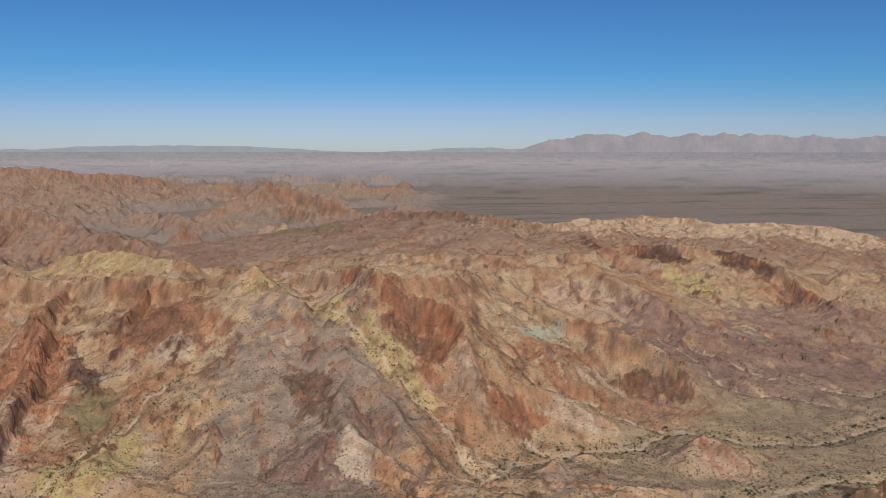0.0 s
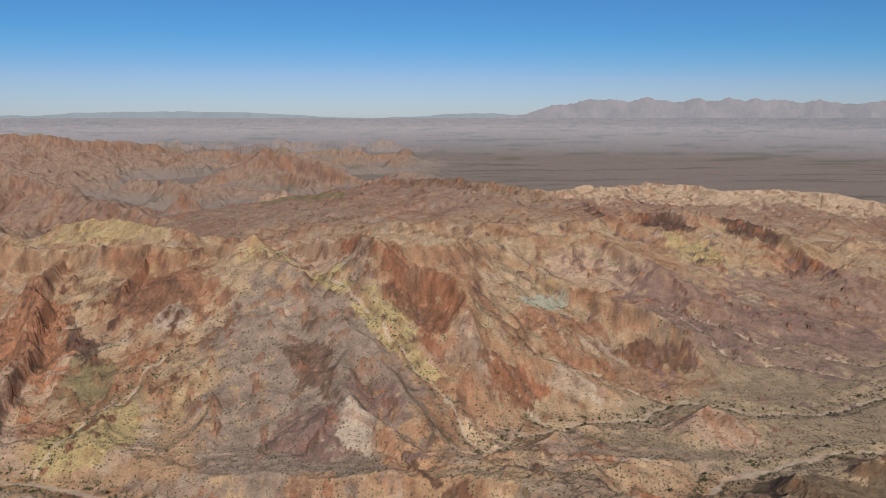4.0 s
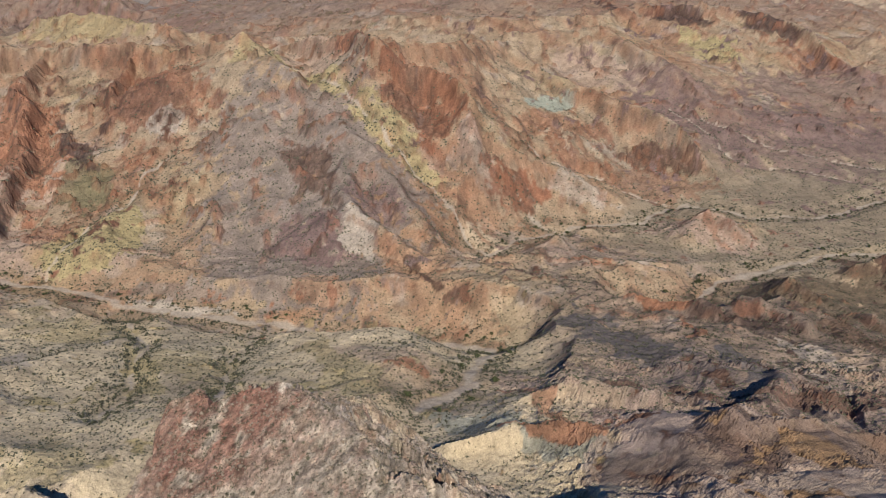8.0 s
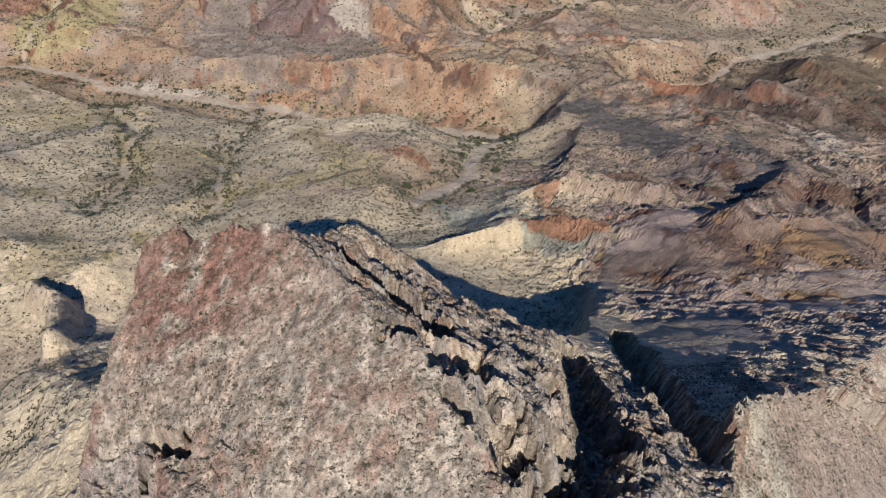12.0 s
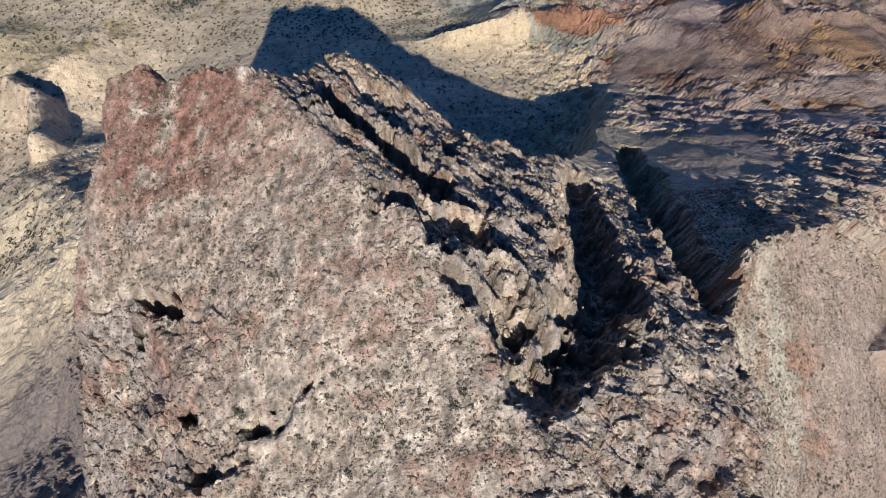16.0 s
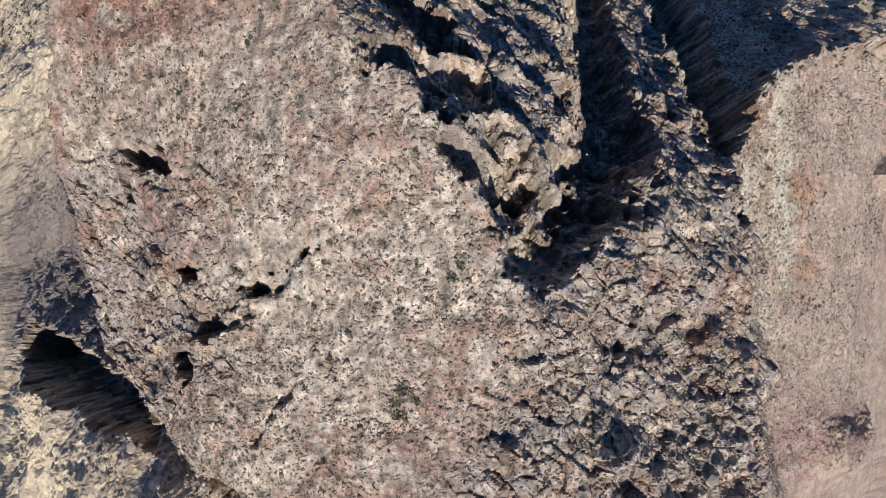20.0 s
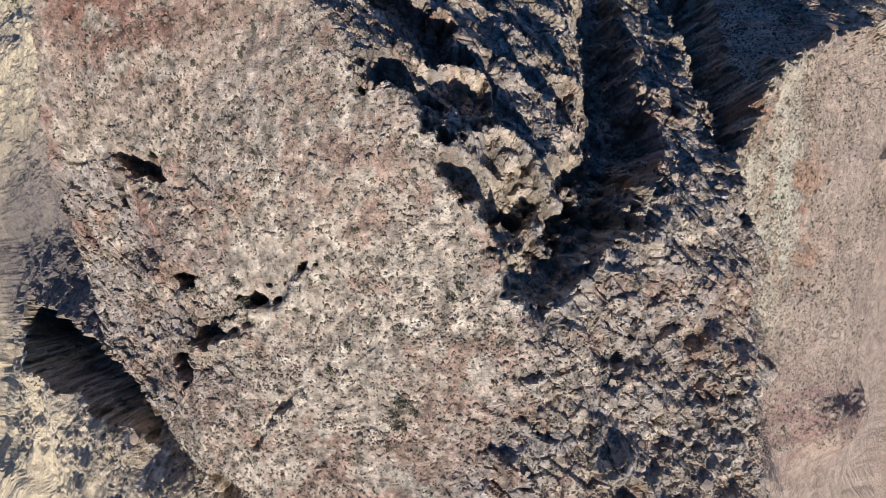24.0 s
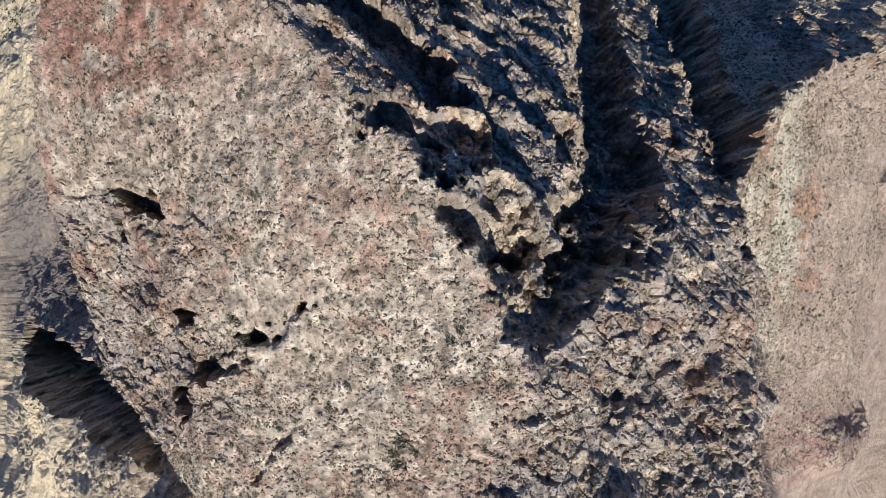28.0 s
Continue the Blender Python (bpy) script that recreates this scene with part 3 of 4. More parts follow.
def bare(x, y):
    """Where the patches of the land are bare, broken rock (0 to 1)."""
    out = np.zeros(x.shape)
    about = (y > 150) & (y < 2000) & (np.abs(x) < 60 + 0.75 * y)
    if not about.any():
        return out
    xm, ym = x[about], y[about]
    noise = 0.6 * fbm(xm, ym, 16, 4, 221) + 0.35 * fbm(xm, ym, 70, 4, 211)
    wx, wy = xm + 9 * fbm(xm, ym, 40, 4, 261), ym + 9 * fbm(xm, ym, 40, 4, 271)
    most = np.zeros(xm.shape)
    for px, py, rx, ry, turn, colour, plain in PATCHES:
        if colour not in (RED, BROWN, DARK, OCHRE, RUST, CHALK):
            continue
        r = 2.2 * max(rx, ry)
        m = np.nonzero((np.abs(xm - px) < r) & (np.abs(ym - py) < r))[0]
        if len(m):
            most[m] = np.maximum(most[m], plain * step(0.38, 0.62, bump(wx[m], wy[m], px, py, rx, ry, turn, 4) + noise[m]))
    out[about] = most
    return out


def land(x, y):
    """The height of the ground, and how far it stands over the valley floor (for the colours)."""
    x, y = np.asarray(x, float), np.asarray(y, float)
    floor = np.interp(y, FLOOR_Y, FLOOR_Z) + 5 * fbm(x, y, 190, 3, 3)
    floor = floor + 14 * step(10, 90, x) * step(300, 220, y) * step(90, 130, y)
    floor = floor - 15 * step(60, 140, x) * step(360, 420, y) * step(580, 500, y)
    floor = floor - 30 * step(-60, -140, x) * step(170, 120, y) * step(-60, 20, y)
    floor = floor - 22 * step(-60, -150, x) * step(300, 230, y) * step(100, 150, y)
    floor = floor - 0.00016 * np.minimum(np.abs(x), 400) ** 2 * step(420, 100, y)
    hilly = step(-0.02, -0.12, x / np.maximum(y, 1)) * step(1700, 2300, y) * step(9000, 6000, y) + 0.6 * step(2400, 3200, y) * step(0.02, -0.04, x / np.maximum(y, 1)) * step(9000, 6000, y)
    floor = floor + np.clip(hilly, 0, 1) * 230 * np.maximum(0, ridged(x * 0.8, y, 620, 5, 171) - 0.54)
    wx, wy = x + 16 * fbm(x, y, 90, 3, 7), y + 16 * fbm(x, y, 90, 3, 11)
    scale = np.clip(np.hypot(x, y) / 500, 0.25, 1.6)
    wx, wy = x + (wx - x) * np.minimum(scale, 1), y + (wy - y) * np.minimum(scale, 1)
    z = floor.copy()
    whose = np.full(x.shape, -1)
    for n, (hill, line, slope, deep, wide, cliff, ragged) in enumerate(RIDGES):
        lx, ly, lz = (np.array(v, float) for v in zip(*line))
        reach = max(30.0, (lz.max() - 20) / slope * 1.1)
        m = (x > lx.min() - reach) & (x < lx.max() + reach) & (y > ly.min() - reach) & (y < ly.max() + reach)
        if not m.any():
            continue
        d, crest, way, side = along(wx[m], wy[m], line)
        crest = crest + ragged * (1.9 if ly.min() > 1700 else 1.0) * (ridged(way, d * 0.2, wide * 2.4, 3, 23) - 0.62) * 1.1
        gully = 1 - 0.35 * ridged(way + 70 * side + 0.3 * d, d * 0.35, wide, 2, 29) - 0.65 * ridged(wx[m], wy[m], wide * 1.5, 3, 31)
        h = crest + 7 - cliff * step(0.12 * wide, 0.55 * wide, d) - slope * d * (1 - 0.16 * np.clip(d / 300, 0, 1)) - deep * gully * 1.25 * step(0, wide * 0.8, d)
        whose[m] = np.where(h > z[m], n, whose[m])
        z[m] = upper(z[m], h, 5 + 0.08 * wide)
    high = np.clip((z - floor) / 30, 0, 1)
    rough = (0.2 + 0.8 * high) * (1 - 0.5 * step(520, 640, y)) * (1 - 0.45 * step(540, 440, y) * step(60, -20, x))
    strike, across = 0.45 * (wx - wy), wx * 0.75 + wy * 0.66
    z = z + rough * (10 * (np.where(y > 560, ridged(across, strike, 84, 3, 61, 0.42), ridged(wx, wy, 78, 3, 63, 0.42)) - 0.6) + 4.0 * (ridged(x + 0.3 * y, y - 0.4 * x, 30, 4, 65, 0.42) - 0.6)) * np.clip(scale, 0.5, 1.4) * (1 - 0.55 * step(1200, 1900, np.hypot(x, y)))
    knobs = outcrops(x, y) * step(0.25, 0.8, high)
    level, joint = blocks(x, y + 0.4 * x, 9.0, 77)
    z = z + knobs * (1.4 + 2.2 * level * step(0, 0.3, joint)) * np.clip(scale, 0.5, 1.5)
    rocky = bare(x, y)
    m = rocky > 0.02
    if m.any():
        xm, ym = x[m], y[m]
        level, joint = blocks(xm + 3 * perlin(xm / 9, ym / 9, 6), ym + 0.5 * xm, 15.0, 79)
        fine, crack = blocks(xm - 0.4 * ym, ym, 5.5, 83)
        z[m] = z[m] + rocky[m] * np.clip(scale[m], 0.85, 1.2) * (4.2 * (level - 0.4) * step(0, 0.25, joint) + 1.8 * (fine - 0.5) * step(0, 0.2, crack) + 3.6 * (ridged(xm, ym, 26, 3, 87) - 0.6))
    far = np.hypot(x, y) > 1400
    z = z + np.where(far, high * 14 * (ridged(x, y, 210, 3, 81) - 0.6), 0)
    sx, sy = 7 * fbm(x, y, 45, 3, 91), 7 * fbm(x, y, 45, 3, 95)
    for line, wide in WASHES:
        lx, ly, lz = zip(*line)
        m = (x > min(lx) - 140) & (x < max(lx) + 140) & (y > min(ly) - 140) & (y < max(ly) + 140)
        if m.any():
            d, bed, _, _ = along(x[m] + sx[m], y[m] + sy[m], line)
            if wide > 3:
                z[m] = np.where(d < 130, np.minimum(z[m], bed + 0.12 * np.maximum(0, d - wide) + 0.012 * np.maximum(0, d - wide - 5) ** 2), z[m])
                z[m] = z[m] - 0.8 * step(wide + 2, wide - 1, d)
            else:
                z[m] = z[m] - 4.0 * np.exp(-((d / 9) ** 2))
    m = (x > -230) & (x < 260) & (y > -260) & (y < 345)
    if m.any():
        h, d = near_ridge(x[m], y[m])
        xm, ym = x[m], y[m]
        both = upper(z[m], h, 6)
        rock = np.maximum(crags(xm, ym), step(-1, 4, d)) * step(60, 18, d)
        rock = np.maximum(rock, 0.9 * np.maximum(high[m], step(15, 60, xm)) * step(345, 290, ym) * step(92, 130, ym) * step(-0.25, 0.3, fbm(xm, ym, 34, 3, 161) + 0.25 * step(0, 70, xm)))
        rock = rock * (1 - 0.85 * step(41, 46, xm) * step(112, 104, ym)) * (1 - 0.85 * step(12, 8, along(xm, ym, [(-110, 45, 0), (-84, 43, 0), (-68, 46, 0), (-55, 44, 0), (-46, 43, 0), (-38, 38, 0)])[0]))
        level, joint = blocks(xm + 0.6 * perlin(xm / 2, ym / 2, 5), ym + 0.35 * xm, 4.2, 3)
        fine, crack = blocks(xm + 0.5 * ym, ym, 1.7, 8)
        both = both + rock * (1 + 0.3 * step(2, 8, d) - 0.7 * step(10, 20, d)) * (1.9 * (level - 0.5) * step(0, 0.22, joint) + 0.9 * (fine - 0.5) - 0.4 * step(0.18, 0, crack) + 1.3 * (ridged(xm, ym, 7, 3, 15) - 0.6))
        both = both + 3.4 * (ridged(xm - 0.4 * ym, ym + 0.2 * xm, 7.5, 3, 181) - 0.62) * step(14, 20, xm) * step(76, 70, ym) * step(44, 40, xm)
        stones, edge = blocks(xm, ym, 0.85, 21)
        patchy = 0.25 + 0.75 * step(-0.1, 0.5, fbm(xm, ym, 7, 2, 33))
        both = both + (1 - rock) * (1 - 0.45 * step(43, 49, xm)) * step(70, 30, d) * (0.42 * patchy * step(0.72, 0.95, stones) * step(0, 0.3, edge) + 0.22 * fbm(xm, ym, 2.4, 3, 37))
        z[m] = both
    return z, high, whose


FAR_FROM, FAR_SPAN = 2000.0, 2780.0


def drawn_in(x, y, z):
    """Draws the great distances in towards the middle, along the lines of sight of the start, so that the land ends at about 4.8 km."""
    r = np.hypot(x, y - 10.0)
    k = np.where(r > FAR_FROM, (FAR_FROM + FAR_SPAN * (1 - np.exp(-(r - FAR_FROM) / FAR_SPAN))) / np.maximum(r, 1), 1.0)
    return x * k, 10 + (y - 10) * k, 350 + (z - 350) * k

def blend(a, b, f):
    return a + (np.asarray(b) - a) * np.clip(f, 0, 1)[..., None]


def grit_of(x, y):
    return fbm(x, y, 6, 3, 225, 0.6)


def tint_of(x, y, z, high, steep):
    near = step(300, 170, np.hypot(x, y - 80))
    broad, middle, small = fbm(x, y, 230, 4, 201), fbm(x, y, 70, 4, 211), fbm(x, y, 16, 4, 221)
    c = np.zeros((*x.shape, 3)) + np.array(TAN)
    c = blend(c, RUST, step(-0.1, 0.45, broad + 0.6 * middle + 0.5 * small) * (0.08 + 0.42 * high))
    c = blend(c, GREY, step(0.15, 0.5, fbm(x, y, 180, 4, 231) + 0.3 * small) * (0.7 - 0.4 * step(700, 900, y)))
    c = blend(c, YELLOW, step(0.22, 0.5, fbm(x, y, 120, 4, 241) + 0.3 * small) * 0.3)
    c = blend(c, PALE, step(0.30, 0.6, fbm(x, y, 60, 4, 251) + 0.4 * small) * 0.6)
    # bands of red, pale and ochre rock along the strike
    beds = fbm(0.75 * x + 0.66 * y, 0.16 * (x - y), 46, 5, 253, 0.6) + 0.3 * small
    hills = step(520, 620, y) * step(1700, 1300, y) * (0.35 + 0.65 * high)
    c = blend(c, (0.31, 0.135, 0.075), step(0.05, 0.45, beds) * hills * 0.32)
    c = blend(c, (0.38, 0.30, 0.21), step(-0.22, -0.5, beds) * hills * 0.3)
    c = blend(c, (0.16, 0.075, 0.05), step(0.5, 0.75, beds + 0.25 * grit_of(x, y)) * hills * 0.5)
    c = c * np.where(y > 600, 0.93, 1.0)[..., None]
    # flat floors are gravel with sparse brush
    flat = step(0.3, 0.05, high)
    c = blend(c, (0.30, 0.235, 0.16), flat * 0.75)
    c = blend(c, (0.52, 0.415, 0.275), step(480, 380, y) * step(110, 20, x) * step(-0.5, 0.3, fbm(x, y, 90, 3, 255) + 0.3) * 0.8)
    c = blend(c, (0.26, 0.185, 0.14), step(520, 440, y) * step(30, 110, x) * step(150, 240, y) * 0.7)
    # farther hills fade to mauve: the haze of distance mixed into the tint
    c = blend(c, c * 0.3 + np.array((0.105, 0.067, 0.064)), step(1150, 1700, y) * 0.8)
    c = blend(c, (0.235, 0.18, 0.125), step(150, 300, x) * step(620, 720, y) * step(1000, 850, y) * 0.6)
    grit = grit_of(x, y)
    wx, wy = x + 9 * fbm(x, y, 40, 4, 261), y + 9 * fbm(x, y, 40, 4, 271)
    for px, py, rx, ry, turn, colour, plain in PATCHES:
        r = 2.2 * max(rx, ry)
        m = (np.abs(x - px) < r) & (np.abs(y - py) < r)
        if m.any():
            f = bump(wx[m], wy[m], px, py, rx, ry, turn, 4) + 0.6 * small[m] + 0.4 * middle[m] + 0.22 * grit[m]
            c[m] = blend(c[m], colour, (0.85 if colour in (RED, BROWN, DARK) else 1.0) * min(1.0, plain * 1.1) * step(0.38, 0.52, f))
    c = c * (1 + 0.45 * grit * bare(x, y))[..., None]
    # bare rock where it is steep or stands out
    rock = blend(np.zeros_like(c) + np.array(RED), BROWN, step(-0.2, 0.3, middle + small))
    c = blend(c, rock, np.maximum(0.45 * step(0.7, 1.2, steep + 0.3 * small), 0.6 * outcrops(x, y) * step(0.25, 0.8, high)) * (1 - near))
    c = blend(c, c * 1.2, step(0.1, 0.35, fbm(x, y, 26, 5, 291, 0.6)) * 0.8)
    c = blend(c, c * 0.78, step(0.15, 0.4, fbm(x, y, 17, 5, 295, 0.6)) * 0.8)
    sx, sy = 7 * fbm(x, y, 45, 3, 91), 7 * fbm(x, y, 45, 3, 95)
    for line, wide in WASHES:
        lx, ly, lz = zip(*line)
        m = (x > min(lx) - 60) & (x < max(lx) + 60) & (y > min(ly) - 60) & (y < max(ly) + 60)
        if m.any():
            d = along(x[m] + sx[m], y[m] + sy[m], line)[0]
            c[m] = blend(c[m], SAND, 0.8 * step(wide * 0.75, wide * 0.3, d + 3 * small[m]))
    # the far plain: grey-green brush flats with darker lines of trees along the washes
    plain = step(1500, 2300, y) * step(0.35, 0.05, high) * step(85, 50, z)
    c = blend(c, (0.185, 0.155, 0.14), plain)
    c = blend(c, (0.10, 0.10, 0.075), plain * step(0.70, 0.88, ridged(x * 0.12, y - 0.1 * x, 300, 4, 281)) * 0.75)
    # the near ridge: buff soil, red-brown stones, pale lichen-grey rock
    m = near > 0.01
    if m.any():
        xm, ym = x[m], y[m]
        soil = np.zeros((*xm.shape, 3)) + np.array((0.42, 0.335, 0.25))
        grain = fbm(xm, ym, 1.6, 3, 303, 0.65)
        soil = blend(soil, (0.265, 0.155, 0.11), step(0.05, 0.45, fbm(xm, ym, 22, 3, 301) + 0.9 * fbm(xm, ym, 3.2, 3, 305) + 0.5 * grain) * 0.68)
        soil = blend(soil, (0.53, 0.455, 0.35), step(0.1, 0.45, fbm(xm, ym, 4, 4, 311, 0.65) + 0.5 * grain) * 0.35)
        soil = blend(soil, (0.25, 0.13, 0.09), step(86, 112, ym) * step(24, 0, xm) * step(-0.25, 0.25, fbm(xm, ym, 3, 3, 323)) * 0.5)
        soil = blend(soil, (0.24, 0.115, 0.08), bump(xm, ym, -33, 111, 15, 15, 20, 4) * step(-0.2, 0.2, fbm(xm, ym, 4, 3, 321) + 0.15) * 0.85)
        soil = blend(soil, (0.24, 0.12, 0.09), step(0.25, 0.5, fbm(xm, ym, 11, 3, 331)) * step(-20, -34, xm) * 0.7)
        soil = blend(soil, (0.32, 0.27, 0.23), crags(xm, ym) * step(-0.3, 0.2, fbm(xm, ym, 6, 3, 341)) * 0.75)
        soil = blend(soil, (0.36, 0.265, 0.20), step(44, 50, xm) * step(120, 112, ym) * 0.8)
        soil = blend(soil, (0.47, 0.42, 0.31), bump(xm, ym, 53, 91, 8, 22, 8, 4) * 0.85)
        soil = blend(soil, (0.36, 0.20, 0.125), step(-0.05, 0.2, fbm(xm, ym, 9, 4, 343, 0.6)) * bump(xm, ym, 60, 88, 9, 14, 20, 4) * 0.8)
        soil = blend(soil, (0.33, 0.175, 0.115), bump(xm, ym, 47, 101, 5, 4.5, 30, 4) * step(-0.2, 0.2, fbm(xm, ym, 3, 3, 345)) * 0.8)
        soil = blend(soil, (0.30, 0.185, 0.15), bump(xm, ym, 74, 49, 20, 11, 0, 4) * step(-0.3, 0.2, fbm(xm, ym * 4, 14, 3, 347)) * 0.8)
        soil = blend(soil, (0.44, 0.35, 0.24), bump(xm, ym, -62, 44, 34, 12, 10, 4) * 0.85)
        soil = blend(soil, (0.50, 0.40, 0.29), step(-44, -52, xm) * step(92, 104, ym) * 0.4)
        soil = soil * (0.93 + 0.6 * grain * (1 - 0.6 * step(44, 49, xm)))[..., None]
        inside = step(34, 14, rim_distance(xm, ym) + 8 * fbm(xm, ym, 12, 3, 351)) * step(150, 120, ym + 8 * fbm(xm, ym, 12, 3, 351) - 0.2 * xm)
        c[m] = blend(c[m], soil, inside)
        # slate-dark rock below the west rim, its shade put into the colour too
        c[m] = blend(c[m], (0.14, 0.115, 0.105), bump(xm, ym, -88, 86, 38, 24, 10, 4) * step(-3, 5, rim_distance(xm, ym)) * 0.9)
    return np.clip(c, 0.02, 0.75)

# ---- the ground: one sheet to the horizon, finest where the camera passes nearest ----
def sheet_rows():
    ys = [-5200.0, -4000, -3000, -2200, -1600, -1200, -900, -650, -480, -350, -250, -180, -130, -90, -60, -35, -15, 0, 12, 20, 27, 32]
    while ys[-1] < 150:
        ys.append(ys[-1] + (0.7 if ys[-1] < 42 else 0.22 if ys[-1] < 122 else 0.3))
    while ys[-1] < 60000:
        ys.append(ys[-1] * (1.0036 if ys[-1] < 2000 else 1.006 if ys[-1] < 5000 else 1.06))
    return np.array(ys)


def sheet():
    ys = sheet_rows()
    inner = np.linspace(-1, 1, 721)
    outer = 1 + np.cumsum(np.geomspace(0.004, 7, 44))
    us = np.concatenate([-outer[::-1], inner, outer])
    half = np.where(ys < 110, 92.0, 92 + (ys - 110) * 0.645)
    half = np.where(ys < 36, 92 + (36 - ys) * 1.0, half)
    stretch = np.minimum(half[:, None], np.maximum(half, 300)[:, None])
    x = us[None] * stretch
    close = step(220, 110, ys)[:, None] * (np.abs(us)[None] <= 1)
    x = x * (1 - close * 0.36 * (1 - us[None] ** 2))
    x = np.where(np.abs(us)[None] > 1, np.sign(us)[None] * (half[:, None] + (np.abs(us)[None] - 1) * np.maximum(half, 110)[:, None]), x)
    y = np.repeat(ys[:, None], len(us), 1)
    return x, y


def cut_mesh(name, places, tint, quads, mat=EARTH):
    """A mesh of some of the sheet's quads."""
    used, quads = np.unique(quads, return_inverse=True)
    quads = quads.reshape(-1, 4).astype(np.int32)
    mesh = bpy.data.meshes.new(name)
    mesh.vertices.add(len(used))
    mesh.vertices.foreach_set("co", places[used].astype(np.float32).ravel())
    mesh.loops.add(quads.size)
    mesh.polygons.add(len(quads))
    mesh.loops.foreach_set("vertex_index", quads.ravel())
    mesh.polygons.foreach_set("loop_start", np.arange(0, quads.size, 4, dtype=np.int32))
    mesh.polygons.foreach_set("use_smooth", np.zeros(len(quads), bool))
    mesh.update()
    layer = mesh.color_attributes.new("tint", "FLOAT_COLOR", "POINT")
    layer.data.foreach_set("color", np.concatenate([tint[used], np.ones((len(used), 1))], -1).astype(np.float32).ravel())
    mesh.materials.append(mat)
    return mesh


def slope_of(x, y, z):
    """The steepness of a grid of heights, as the rise over the run."""
    gy = np.gradient(z, axis=0) / np.maximum(1e-6, np.gradient(y, axis=0))
    gx = np.gradient(z, axis=1) / np.maximum(1e-6, np.abs(np.gradient(x, axis=1)))
    return np.hypot(gx, gy)


X, Y = sheet()
bands = range(0, len(X), 24)
Z, HIGH, WHOSE = (np.concatenate(v) for v in zip(*(land(X[n:n + 24], Y[n:n + 24]) for n in bands)))
STEEP = slope_of(X, Y, Z)
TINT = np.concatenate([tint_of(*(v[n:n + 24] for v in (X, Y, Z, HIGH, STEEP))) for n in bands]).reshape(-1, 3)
PLACES = np.stack(drawn_in(X, Y, Z), -1).reshape(-1, 3)
numbers = np.arange(X.size).reshape(X.shape)
QUADS = np.stack([numbers[:-1, :-1], numbers[:-1, 1:], numbers[1:, 1:], numbers[1:, :-1]], -1).reshape(-1, 4)
HILLS = {
    "grey": ("hillside", "broad grey-mauve desert hillside with sparse dark shrubs"),
    "spur": ("ridge", "pale orange rock spur with dark bands and a white tip"),
    "west": ("cliff", "pink and red-brown cliffs with dark clefts above scree"),
    "fan": ("hill", "low yellow-ochre gravel hill dotted with shrubs"),
    "red": ("ridge", "jagged red-orange rock ridge above a yellow gully"),
    "knob": ("rocky hill", "rounded dark red rock knob on a tan slope"),
    "banded": ("ridge", "reddish ridge with a dark brown rock band"),
    "mauve": ("hillside", "mauve and pink desert hillside cut by dry gullies"),
    "capped": ("ridge", "long ridge capped with dark brown crags and yellow tuff"),
    "back": ("hill", "olive and mauve rocky hills behind the cliffs"),
    "tan": ("ridge", "pale tan badland ridge beside the grey plain"),
    "peak": ("mountain", "hazy brown pointed mountain with a broken crest"),
    "far_west": ("hill", "rugged mauve-brown desert hills in the distance"),
    "butte": ("butte", "small dark red butte standing on the plain"),
    "skyline": ("mountain", "low hazy mountain ridge on the skyline"),
    "cone": ("hill", "low pink-tan cone hill beside a sandy wash"),
    "shade": ("hill", "dark slate-grey hill with two brown pinnacles on top"),
    "dark": ("ridge", "dark brown crags on a pale grey scree ridge"),
    "ochre": ("rock outcrop", "ochre and brown rock outcrop among shrubs"),
    "block": ("rock outcrop", "pale greenish-grey block of bare rock"),
    "nubs": ("rock outcrop", "pink and brown rock nubs on a slope"),
    "crag": ("rock outcrop", "buff-yellow crag with dark hollows"),
}
owner = np.array([list(HILLS).index(r[0]) if r[0] in HILLS else -1 for r in RIDGES] + [-1])
body = np.where(HIGH > 0.45, owner[WHOSE], -1)
# the near ridge and its parts
PARTS = {
    "dip_slope": "stony buff and red-brown dip slope with small shrubs",
    "cliff_face": "steep broken cliff face",
    "crag_ledge": "grey broken crags in ledges",
    "gorge": "dark shadowed gorge",
    "knob": "pale weathered rock knob",
    "pinnacle": "pale pinnacle wall of bare rock",
    "eastern_shoulder": "rough dark crags on the shoulder",
    "western_crag": "red-brown crags along the rim",
}
rx, ry = X[(np.abs(X) < 190) & (np.abs(Y - 5) < 265)], Y[(np.abs(X) < 190) & (np.abs(Y - 5) < 265)]
out = rim_distance(rx, ry)
piece_no = np.where(out > 0, 1, 0)
piece_no = np.where((out <= 0) & (ry > 70) & (rx > 8 - 0.75 * (ry - 76)) & (rx < 19), 2, piece_no)
piece_no = np.where((ry > 78) & (rx > 17) & (rx < 36) & (ry < 140), 3, piece_no)
piece_no = np.where((along(rx, ry, [(-15, 128, 0), (-8, 127, 0), (3, 118, 0), (13, 114, 0)])[0] < 8) & (out > -2), 4, piece_no)
piece_no = np.where(along(rx, ry, [(46, 104, 0), (40, 100, 0), (39, 92, 0)])[0] < 5, 5, piece_no)
piece_no = np.where((out <= 0) & (rx > 12) & (ry <= 78), 6, piece_no)
piece_no = np.where((out <= 0) & (rx < -30) & (ry < 96), 7, piece_no)
body[(np.abs(X) < 190) & (np.abs(Y - 5) < 265)] = np.where(out < 30, 100 + piece_no, body[(np.abs(X) < 190) & (np.abs(Y - 5) < 265)])
body = body[:-1, :-1].ravel()
taken = np.zeros(len(QUADS), bool)


